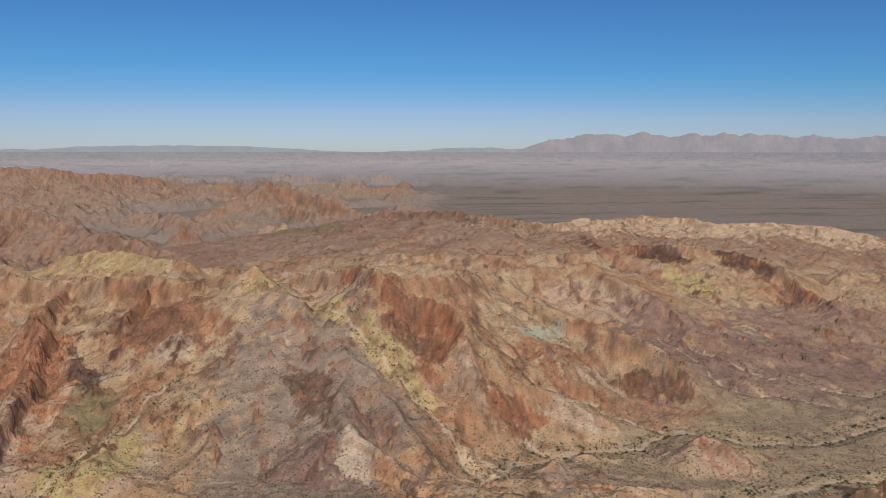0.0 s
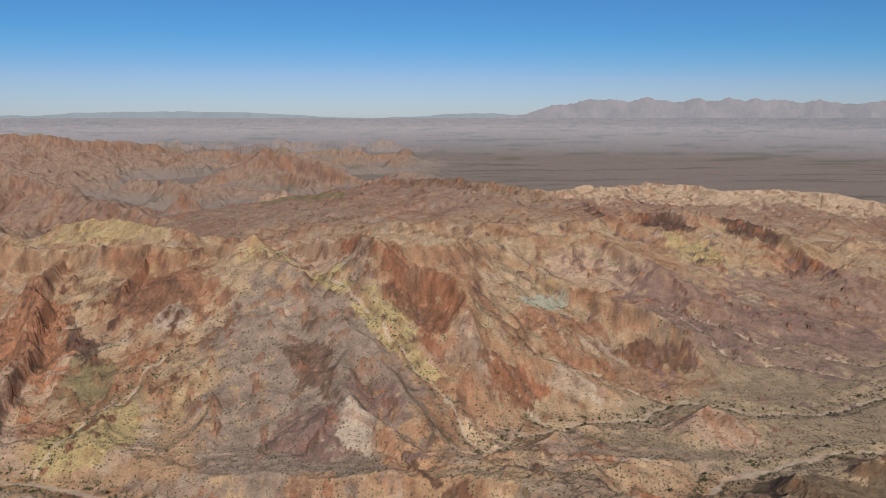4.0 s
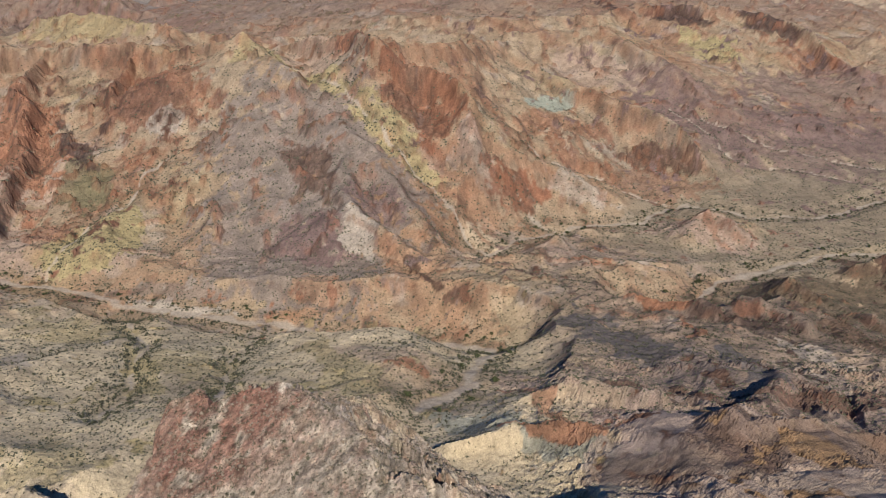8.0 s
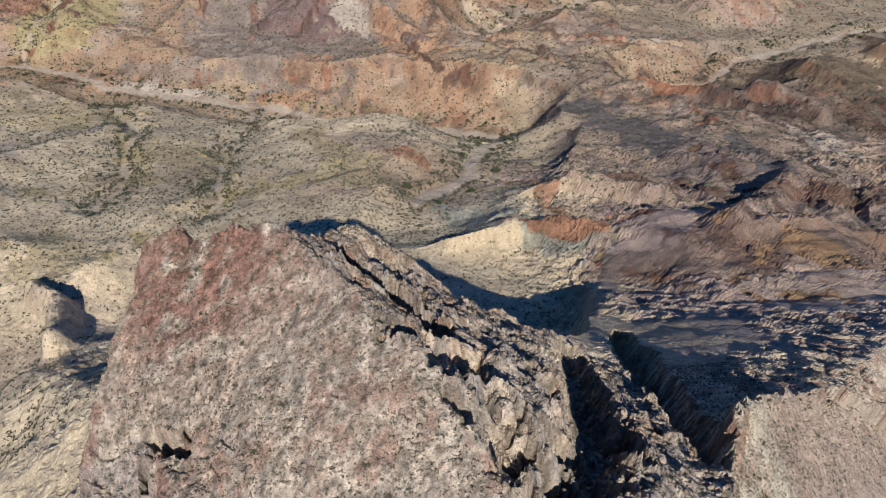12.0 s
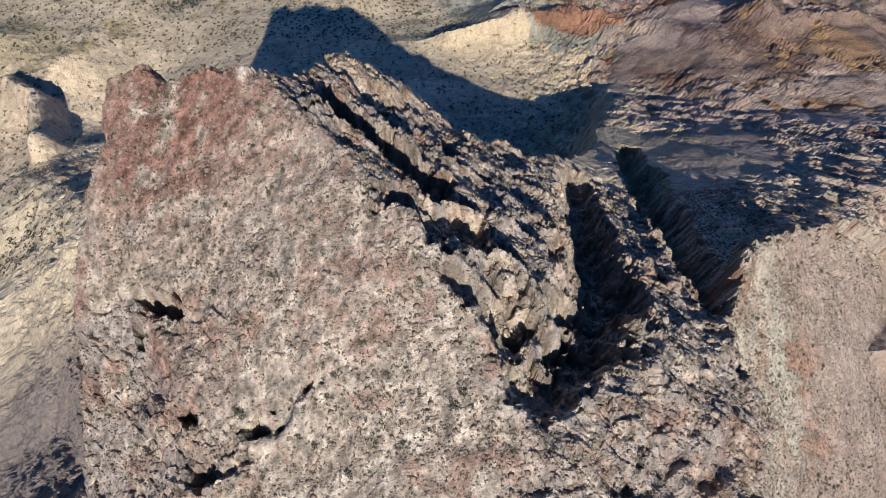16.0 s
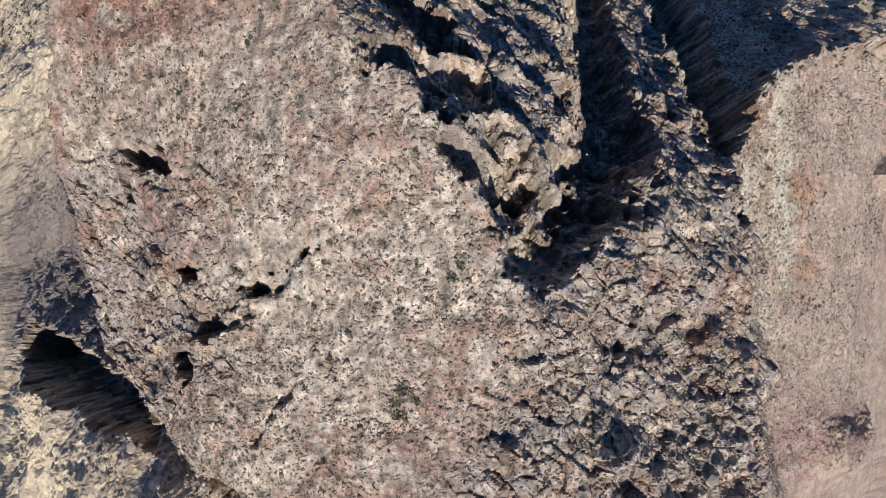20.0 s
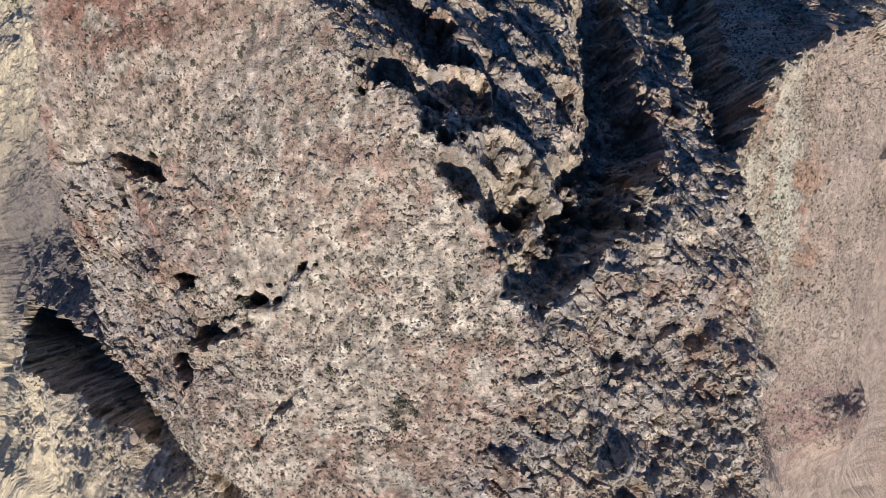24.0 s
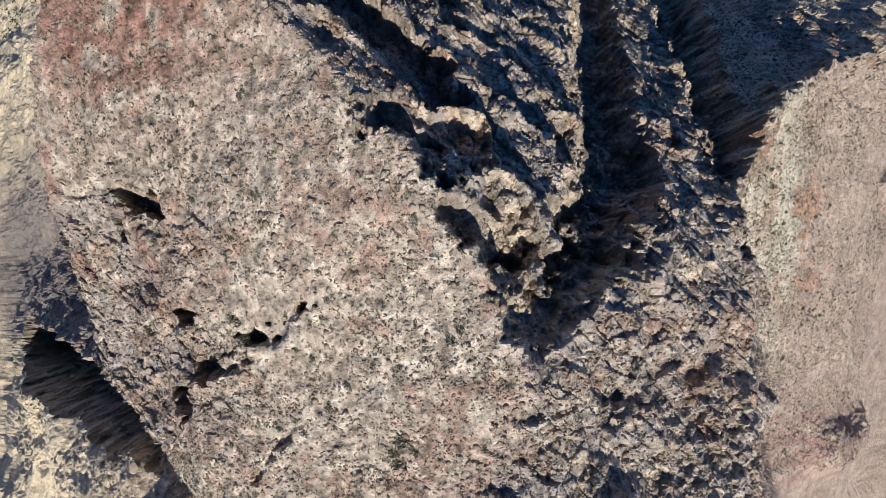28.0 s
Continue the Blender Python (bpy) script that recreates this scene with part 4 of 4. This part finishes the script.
def bodies(mask):
    """The separate bodies of a mask over the sheet's quads, the larger ones."""
    rows, cols = np.nonzero(mask)
    if not len(rows):
        return
    box = (slice(rows.min(), rows.max() + 1), slice(cols.min(), cols.max() + 1))
    inside = np.pad(mask[box], 1)
    mark = np.where(inside, np.arange(1, inside.size + 1).reshape(inside.shape), 0)
    while True:
        old = mark
        for axis in (0, 1):
            for way in (1, -1):
                mark = np.where(inside, np.maximum(mark, np.roll(mark, way, axis)), 0)
        mark = np.where(inside, np.concatenate([[0], mark.ravel()])[mark], 0)
        if (mark == old).all():
            break
    for value, count in zip(*np.unique(mark[inside], return_counts=True)):
        if count > 500:
            whole = np.zeros(mask.shape, bool)
            whole[box] = (mark == value)[1:-1, 1:-1]
            yield whole.ravel()


for n, (kind_of, words) in enumerate(HILLS.values()):
    for mine in bodies((body == n).reshape(len(X) - 1, -1)):
        taken |= mine
        name = kind_of.replace(" ", "_")
        if mine.sum() < 5000:
            tagged(new(name, cut_mesh(name, PLACES, TINT, QUADS[mine], HILL_EARTH)), words, kind_of)
            continue
        hill, level = tagged(new(name), words, kind_of), PLACES[:, 2][QUADS[:, 0]]
        low, middle_height, top_height = np.quantile(level[mine], (0.0, 0.38, 0.78))
        for part_name, from_z, to_z in (("foot_slope", low - 1, middle_height), ("flank", middle_height, top_height), ("crest", top_height, 1e9)):
            piece = new(part_name, cut_mesh(part_name, PLACES, TINT, QUADS[mine & (level >= from_z) & (level < to_z)], HILL_EARTH))
            piece.parent = hill
ridge = tagged(new("rock_ridge"), "steep red-brown rock ridge with a stony slope and dark gorge", "rock ridge")
for n, (name, words) in enumerate(PARTS.items()):
    mine = body == 100 + n
    taken |= mine
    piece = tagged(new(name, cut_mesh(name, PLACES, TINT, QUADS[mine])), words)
    piece.parent = ridge
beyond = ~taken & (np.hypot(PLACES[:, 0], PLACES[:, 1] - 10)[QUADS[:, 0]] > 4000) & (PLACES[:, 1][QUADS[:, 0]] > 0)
ground = new("ground", cut_mesh("ground", PLACES, TINT, QUADS[~taken & ~beyond], HILL_EARTH))
tagged(ground, "dry desert ground of tan gravel with sandy washes and brush", "ground", kind="structure")


# ---- the ranges beyond the plain, a backdrop whose glow stands in for haze ----
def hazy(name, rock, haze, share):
    """Rock with an even glow added to its colour, in place of many miles of bright air."""
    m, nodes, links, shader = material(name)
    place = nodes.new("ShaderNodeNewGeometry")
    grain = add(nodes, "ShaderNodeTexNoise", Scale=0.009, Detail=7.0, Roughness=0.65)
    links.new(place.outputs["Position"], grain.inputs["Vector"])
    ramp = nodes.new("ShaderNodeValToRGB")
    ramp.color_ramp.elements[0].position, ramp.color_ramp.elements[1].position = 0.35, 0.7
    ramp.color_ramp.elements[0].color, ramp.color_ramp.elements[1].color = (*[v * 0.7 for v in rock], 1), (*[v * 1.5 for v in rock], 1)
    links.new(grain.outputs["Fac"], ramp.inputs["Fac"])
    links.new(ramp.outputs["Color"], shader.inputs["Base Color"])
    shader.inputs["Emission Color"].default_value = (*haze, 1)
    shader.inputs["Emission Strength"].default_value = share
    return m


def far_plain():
    """The plain miles off: the same soil, with a bluish glow added for haze, growing with the distance from the ridge.
    """
    m = earth("far_plain_hazed_soil", 12.0)
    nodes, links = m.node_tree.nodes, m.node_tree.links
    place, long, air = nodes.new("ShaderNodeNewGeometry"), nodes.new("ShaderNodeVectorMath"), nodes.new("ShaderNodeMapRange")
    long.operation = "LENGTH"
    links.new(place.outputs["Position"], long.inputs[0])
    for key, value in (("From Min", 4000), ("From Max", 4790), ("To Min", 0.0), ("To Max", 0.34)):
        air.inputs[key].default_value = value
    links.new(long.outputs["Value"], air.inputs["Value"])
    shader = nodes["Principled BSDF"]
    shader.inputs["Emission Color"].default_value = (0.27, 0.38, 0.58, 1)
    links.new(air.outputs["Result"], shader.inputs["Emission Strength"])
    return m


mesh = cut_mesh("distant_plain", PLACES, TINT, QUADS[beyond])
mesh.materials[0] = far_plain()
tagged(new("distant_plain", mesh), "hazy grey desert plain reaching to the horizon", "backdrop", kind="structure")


def mountain_range(words, from_turn, to_turn, far, foot, profile, mat, rag, seed):
    """A range along the horizon: a sheet that climbs in spurs from its foot to a ragged crest. Turns are degrees to the right of north; profile gives crest heights over the foot."""
    turn = np.radians(np.linspace(from_turn, to_turn, 420))[None].repeat(40, 0)
    up = np.linspace(0, 1, 40)[:, None].repeat(420, 1)
    crest = np.interp(np.degrees(turn), np.linspace(from_turn, to_turn, len(profile)), profile)
    across = turn * far
    crest = crest + rag * (ridged(across, 0 * across, 330, 5, seed, 0.62) - 0.6)
    spur = ridged(across, up * 120, 130, 5, seed + 9, 0.6) - 0.6
    r = far - 46 * (1 - up) - 34 * spur * up * (1.2 - up)
    z = foot + np.maximum(crest, 4) * up**1.1
    places = np.stack([r * np.sin(turn), 10 + r * np.cos(turn), z], -1).reshape(-1, 3)
    n = np.arange(turn.size).reshape(turn.shape)
    quads = np.stack([n[:-1, :-1], n[:-1, 1:], n[1:, 1:], n[1:, :-1]], -1).reshape(-1, 4)
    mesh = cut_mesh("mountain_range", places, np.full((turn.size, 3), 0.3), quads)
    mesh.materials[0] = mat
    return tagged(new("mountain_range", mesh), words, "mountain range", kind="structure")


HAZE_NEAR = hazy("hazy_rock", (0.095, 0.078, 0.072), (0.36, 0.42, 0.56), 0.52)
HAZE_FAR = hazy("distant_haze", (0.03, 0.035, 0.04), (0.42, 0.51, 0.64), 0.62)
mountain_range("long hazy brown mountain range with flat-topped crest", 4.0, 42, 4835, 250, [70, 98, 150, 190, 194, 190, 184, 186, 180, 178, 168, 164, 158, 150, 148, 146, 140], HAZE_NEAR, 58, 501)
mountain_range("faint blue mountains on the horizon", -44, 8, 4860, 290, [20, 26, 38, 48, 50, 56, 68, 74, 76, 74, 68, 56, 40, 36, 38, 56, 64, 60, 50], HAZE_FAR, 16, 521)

# ---- plants and stones ----
def plain_mesh(name, verts, faces, mat):
    mesh = bpy.data.meshes.new(name)
    mesh.from_pydata(verts, [], faces)
    mesh.materials.append(mat)
    return mesh


def leafy(name, dark, light):
    m, nodes, links, shader = material(name, 0.8)
    which, own = nodes.new("ShaderNodeNewGeometry"), nodes.new("ShaderNodeObjectInfo")
    both = nodes.new("ShaderNodeMath")
    links.new(which.outputs["Random Per Island"], both.inputs[0])
    links.new(own.outputs["Random"], both.inputs[1])
    ramp = nodes.new("ShaderNodeValToRGB")
    ramp.color_ramp.elements[0].color, ramp.color_ramp.elements[1].color = (*dark, 1), (*light, 1)
    half = add(nodes, "ShaderNodeMath")
    half.operation = "MULTIPLY"
    half.inputs[1].default_value = 0.5
    links.new(both.outputs[0], half.inputs[0])
    links.new(half.outputs[0], ramp.inputs["Fac"])
    links.new(ramp.outputs["Color"], shader.inputs["Base Color"])
    return m


def stony(name, low, high):
    m, nodes, links, shader = material(name)
    which, own, place = nodes.new("ShaderNodeNewGeometry"), nodes.new("ShaderNodeObjectInfo"), nodes.new("ShaderNodeTexCoord")
    noise_node = add(nodes, "ShaderNodeTexNoise", Scale=3.0, Detail=6.0, Roughness=0.7)
    links.new(place.outputs["Object"], noise_node.inputs["Vector"])
    total = nodes.new("ShaderNodeMath")
    links.new(which.outputs["Random Per Island"], total.inputs[0])
    links.new(own.outputs["Random"], total.inputs[1])
    more = add(nodes, "ShaderNodeMath")
    links.new(total.outputs[0], more.inputs[0])
    links.new(noise_node.outputs["Fac"], more.inputs[1])
    third = add(nodes, "ShaderNodeMath")
    third.operation = "MULTIPLY"
    third.inputs[1].default_value = 0.4
    links.new(more.outputs[0], third.inputs[0])
    ramp = nodes.new("ShaderNodeValToRGB")
    ramp.color_ramp.elements[0].color, ramp.color_ramp.elements[1].color = (*low, 1), (*high, 1)
    links.new(third.outputs[0], ramp.inputs["Fac"])
    links.new(ramp.outputs["Color"], shader.inputs["Base Color"])
    relief = add(nodes, "ShaderNodeBump", Strength=0.6, Distance=0.1)
    links.new(noise_node.outputs["Fac"], relief.inputs["Height"])
    links.new(relief.outputs["Normal"], shader.inputs["Normal"])
    return m


BRUSH = leafy("desert_brush", (0.05, 0.05, 0.03), (0.14, 0.13, 0.085))
TREE = leafy("wash_tree_leaves", (0.035, 0.045, 0.02), (0.10, 0.105, 0.045))
WOOD = material("dry_wood")[0]
WOOD.node_tree.nodes["Principled BSDF"].inputs["Base Color"].default_value = (0.12, 0.095, 0.07, 1)
STONE = stony("weathered_stone", (0.10, 0.065, 0.048), (0.40, 0.31, 0.23))
rng = np.random.default_rng(5)


def height_at(x, y):
    return land(np.asarray(x, float), np.asarray(y, float))[0]


def leaf_cloud(count, rx, rz, size, seed, base=0.0):
    """Small leaf clumps strewn through a rounded, uneven crown: vertices and triangles."""
    r = np.random.default_rng(seed)
    way = r.normal(size=(count, 3))
    way /= np.linalg.norm(way, axis=1)[:, None]
    way[:, 2] = np.abs(way[:, 2]) * 1.1 - 0.12
    lobes = 0.72 + 0.28 * np.sin(3 * np.arctan2(way[:, 1], way[:, 0]) + seed) * np.cos(2 * way[:, 2] + seed)
    mid = way * (r.uniform(0.35, 1.0, count) ** 0.5 * lobes)[:, None] * (rx, rx, rz) + (0, 0, base)
    tri = mid[:, None] + r.normal(size=(count, 3, 3)) * size
    return tri.reshape(-1, 3), np.arange(count * 3).reshape(-1, 3)


def rock_shape(seed, cuts=1):
    bm = bmesh.new()
    bmesh.ops.create_icosphere(bm, subdivisions=cuts, radius=1.0)
    r = np.random.default_rng(seed)
    planes = [(Vector(r.normal(size=3)).normalized(), r.uniform(0.55, 0.85)) for _ in range(7)]
    for v in bm.verts:
        v.co *= r.uniform(0.88, 1.12)
        for n, far in planes:
            over = v.co.dot(n) - far
            if over > 0:
                v.co -= n * over
        v.co.z *= 0.75
    return bm


# shrubs on the near ridge, each its own plant: rooted stems under a cloud of twiggy leaves
SHRUBS = []
for n in range(5):
    verts, faces = leaf_cloud(90 + 20 * n, 1.0, 0.75, 0.11, 40 + n, 0.12)
    SHRUBS.append(plain_mesh("shrub", verts.tolist(), faces.tolist(), BRUSH))
stems = bmesh.new()
for n in range(6):
    a = n * 1.05
    tip = Vector((0.55 * math.cos(a), 0.55 * math.sin(a), 0.55))
    bmesh.ops.create_cone(stems, segments=5, radius1=0.05, radius2=0.015, depth=tip.length, cap_ends=True, matrix=Matrix.Translation(tip / 2) @ tip.to_track_quat("Z", "Y").to_matrix().to_4x4())
STEMS = bpy.data.meshes.new("stems")
stems.to_mesh(STEMS)
STEMS.materials.append(WOOD)


def shrub(x, y, z, size, tall, kind, words):
    ob = new("shrub")
    ob.matrix_world = pose(x, y, z - 0.08 * size, 0, 0, rng.uniform(0, 360)) @ Matrix.Diagonal((size, size, size * tall, 1))
    for name, data in (("foliage", SHRUBS[kind]), ("stem", STEMS)):
        piece = new(name, data)
        piece.parent = ob
    return tagged(ob, words, "shrub", "shrubs on the rock ridge")


# the larger ones by their places on the dip slope
for x, y, size in ((-3.4, 62.6, 1.3), (-4.6, 61.2, 1.0), (-2.2, 61.6, 0.9), (-3.9, 59.8, 1.5), (-22.6, 75.6, 1.2), (-22.0, 73.2, 1.0), (-9.5, 68.5, 0.8), (1.6, 74.0, 1.0), (2.4, 75.0, 0.8), (-11.8, 65.8, 0.9), (-15.2, 62.4, 0.8), (20.5, 66.8, 0.7)):
    shrub(x, y, float(height_at([x], [y])[0]), size, 0.8, int(rng.integers(5)), "olive-grey desert shrub on stony ground")
xs, ys = rng.uniform(-44, 74, 3400), rng.uniform(46, 128, 3400)
keep = (rim_distance(xs, ys) < -1) & (crags(xs, ys) < 0.5) & (fbm(xs, ys, 14, 2, 401) + rng.uniform(-0.5, 0.5, len(xs)) > 0.12)
xs, ys = xs[keep][:285], ys[keep][:285]
for x, y, z in zip(xs, ys, height_at(xs, ys)):
    shrub(x, y, z, float(rng.uniform(0.22, 0.62)), float(rng.uniform(0.7, 1.0)), int(rng.integers(5)), "small grey-green desert shrub on stony ground")

# boulders on the near ridge and at its foot
BOULDERS = []
for n in range(6):
    bm = rock_shape(60 + n, 1)
    BOULDERS.append(bpy.data.meshes.new("boulder"))
    bm.to_mesh(BOULDERS[-1])
    BOULDERS[-1].materials.append(STONE)
xs, ys = rng.uniform(-48, 52, 3000), rng.uniform(46, 135, 3000)
keep = (rim_distance(xs, ys) < 8) & ((crags(xs, ys) > 0.5) | (rng.uniform(0, 1, len(xs)) < 0.10))
xs, ys = xs[keep][:260], ys[keep][:260]
for x, y, z in zip(xs, ys, height_at(xs, ys)):
    size = float(rng.uniform(0.22, 0.6) * (1.5 if rng.uniform() < 0.12 else 1))
    ob = new("boulder", BOULDERS[int(rng.integers(6))])
    ob.matrix_world = pose(x, y, z + 0.2 * size, rng.uniform(-20, 20), rng.uniform(-20, 20), rng.uniform(0, 360)) @ Matrix.Diagonal((size * rng.uniform(0.8, 1.4), size, size * rng.uniform(0.7, 1.1), 1))
    tagged(ob, "angular red-brown boulder lying on the rock ridge", "boulder", "boulders on the rock ridge")


def strewn(name, shapes, places, sizes, mat, words, kind_of):
    """Many small pieces in one mesh."""
    verts, faces, count = [], [], 0
    pick = rng.integers(len(shapes), size=len(places))
    turn = rng.uniform(0, 2 * math.pi, len(places))
    for n, (base_v, base_f) in enumerate(shapes):
        m = pick == n
        c, s = np.cos(turn[m])[:, None], np.sin(turn[m])[:, None]
        k = sizes[m][:, None]
        vx, vy, vz = base_v[:, 0] * c - base_v[:, 1] * s, base_v[:, 0] * s + base_v[:, 1] * c, np.repeat(base_v[:, 2][None], m.sum(), 0)
        verts.append(np.stack([vx * k + places[m, :1], vy * k + places[m, 1:2], vz * k + places[m, 2:]], -1).reshape(-1, 3))
        faces.append((base_f[None] + (np.arange(m.sum()) * len(base_v))[:, None, None]).reshape(-1, 3) + count)
        count += len(verts[-1])
    verts, faces = np.concatenate(verts), np.concatenate(faces).astype(np.int32)
    mesh = bpy.data.meshes.new(name)
    mesh.vertices.add(len(verts))
    mesh.vertices.foreach_set("co", verts.astype(np.float32).ravel())
    mesh.loops.add(faces.size)
    mesh.polygons.add(len(faces))
    mesh.loops.foreach_set("vertex_index", faces.ravel())
    mesh.polygons.foreach_set("loop_start", np.arange(0, faces.size, 3, dtype=np.int32))
    mesh.update()
    mesh.materials.append(mat)
    return tagged(new(name, mesh), words, kind_of, kind="stuff")


# loose stones over the dip slope
octa = np.array([(1, 0, 0), (0, 1, 0), (-1, 0, 0), (0, -1, 0), (0, 0, 0.9), (0, 0, -0.5)], float)
octa_faces = np.array([(0, 1, 4), (1, 2, 4), (2, 3, 4), (3, 0, 4), (1, 0, 5), (2, 1, 5), (3, 2, 5), (0, 3, 5)])
PEBBLES = [(octa * rng.uniform(0.7, 1.25, (6, 1)) + rng.normal(0, 0.12, (6, 3)), octa_faces) for _ in range(8)]
xs, ys = rng.uniform(-56, 62, 60000), rng.uniform(44, 134, 60000)
keep = (rim_distance(xs, ys) < 6) & (fbm(xs, ys, 8, 3, 411) + rng.uniform(-0.7, 0.7, len(xs)) > 0.0)
xs, ys = xs[keep][:22000], ys[keep][:22000]
sizes = rng.uniform(0.10, 0.24, len(xs)) * np.where(rng.uniform(size=len(xs)) < 0.08, 2.1, 1)
strewn("loose_stones", PEBBLES, np.stack([xs, ys, height_at(xs, ys) + 0.02], -1), sizes, STONE, "loose red-brown and buff stones over the ridge", "stones")

# dry tufts between the stones
TUFTS = [leaf_cloud(7, 1.0, 0.8, 0.42, 180 + n, 0.2) for n in range(6)]
xs, ys = rng.uniform(-56, 90, 80000), rng.uniform(44, 134, 80000)
keep = (rim_distance(xs, ys) < 16) & (fbm(xs, ys, 10, 3, 415) + rng.uniform(-0.8, 0.8, len(xs)) > 0.1)
xs, ys = xs[keep][:34000], ys[keep][:34000]
strewn("dry_tufts", TUFTS, np.stack([xs, ys, height_at(xs, ys)], -1), rng.uniform(0.08, 0.25, len(xs)), BRUSH, "small dark dry tufts between the stones", "tufts")

# brush over the slopes and floors, thicker along the washes
CLUMPS = [leaf_cloud(9, 1.0, 0.9, 0.42, 80 + n, 0.25) for n in range(6)]


def spread(count, x0, x1, y0, y1):
    """Places over the land ahead, evenly strewn as seen from the ridge."""
    y = np.exp(rng.uniform(math.log(y0), math.log(y1), count))
    x = rng.uniform(-1, 1, count) * (70 + 0.66 * y)
    return x, y


def wash_distance(x, y):
    best, x, y = np.full(x.shape, 1e9), x + 7 * fbm(x, y, 45, 3, 91), y + 7 * fbm(x, y, 45, 3, 95)
    for line, wide in WASHES:
        d = along(x, y, line)[0] - wide
        best = np.minimum(best, d)
    return best


xs, ys = spread(95000, 0, 0, 140, 1250)
d = wash_distance(xs, ys)
thick = 0.30 + 0.4 * np.exp(-((d / 8) ** 2)) * (d > -0.5) + 0.2 * step(0.05, 0.4, fbm(xs, ys, 60, 3, 421))
keep = (rng.uniform(0, 1, len(xs)) < thick) & (d > -1.0) & (rim_distance(xs, ys) > 14)
xs, ys, d = xs[keep][:30000], ys[keep][:30000], d[keep][:30000]
sizes = rng.uniform(0.5, 1.15, len(xs)) * np.where(d < 12, rng.uniform(1.0, 2.0, len(xs)), 1) * np.clip(ys / 420, 0.6, 0.9)
strewn("brush", CLUMPS, np.stack([xs, ys, height_at(xs, ys) - 0.1 * sizes], -1), sizes, BRUSH, "sparse dark olive desert brush over the slopes", "brush")

# finer brush on the farther hills: small domed bushes, on the smooth slopes more than on bare rock
SPECKS = [(octa[:5] * rng.uniform(0.6, 1.3, (5, 1)) + rng.normal(0, 0.15, (5, 3)), octa_faces[:4]) for n in range(8)]
xs, ys = spread(110000, 0, 0, 250, 1900)
d = wash_distance(xs, ys)
keep = rng.uniform(0, 1, len(xs)) < (0.35 + 0.5 * step(-0.2, 0.4, fbm(xs, ys, 70, 3, 431)) + 0.6 * np.exp(-((d / 9) ** 2))) * (1 - 0.7 * bare(xs, ys)) * (d > 0)
xs, ys = xs[keep][:58000], ys[keep][:58000]
strewn("hill_brush", SPECKS, np.stack([xs, ys, height_at(xs, ys) - 0.1], -1), rng.uniform(0.45, 1.0, len(xs)) ** 1.4 * 1.6 * np.clip(ys / 700, 0.55, 0.95), BRUSH, "fine dark brush dotted over the desert hills", "brush")

# trees along the washes, each its own: a short forked trunk and a loose crown
CROWNS = []
for n in range(4):
    verts, faces = leaf_cloud(150, 1.0, 0.8, 0.13, 120 + n, 0.75)
    CROWNS.append(plain_mesh("crown", verts.tolist(), faces.tolist(), TREE))
fork = bmesh.new()
for tip, low, thick in ((Vector((0, 0, 0.5)), Vector((0, 0, 0)), 0.07), (Vector((0.4, 0.1, 1.1)), Vector((0, 0, 0.45)), 0.045), (Vector((-0.35, 0.2, 1.1)), Vector((0, 0, 0.45)), 0.045), (Vector((0.0, -0.4, 1.15)), Vector((0, 0, 0.45)), 0.04)):
    way = tip - low
    bmesh.ops.create_cone(fork, segments=6, radius1=thick, radius2=thick * 0.55, depth=way.length, cap_ends=True, matrix=Matrix.Translation((tip + low) / 2) @ way.to_track_quat("Z", "Y").to_matrix().to_4x4())
FORK = bpy.data.meshes.new("trunk")
fork.to_mesh(FORK)
FORK.materials.append(WOOD)
made = 0
for line, wide in WASHES[:3]:
    for (ax, ay, _), (bx, by, _) in zip(line, line[1:]):
        long = math.hypot(bx - ax, by - ay)
        for k in range(int(min(long, 220) / 10)):
            t, off = rng.uniform(), (wide + rng.uniform(1, 11)) * rng.choice((-1, 1))
            x, y = ax + t * (bx - ax) - off * (by - ay) / long, ay + t * (by - ay) + off * (bx - ax) / long
            if abs(x) > 520 or made >= 230:
                continue
            size, made = float(rng.uniform(1.3, 2.6)), made + 1
            ob = new("tree")
            ob.matrix_world = pose(x, y, float(height_at([x], [y])[0]) - 0.1, 0, 0, rng.uniform(0, 360)) @ Matrix.Diagonal((size, size, size * rng.uniform(0.85, 1.15), 1))
            for name, data in (("crown", CROWNS[int(rng.integers(4))]), ("trunk", FORK)):
                piece = new(name, data)
                piece.parent = ob
            tagged(ob, "dark green desert tree beside the sandy wash", "tree", "trees along the washes")
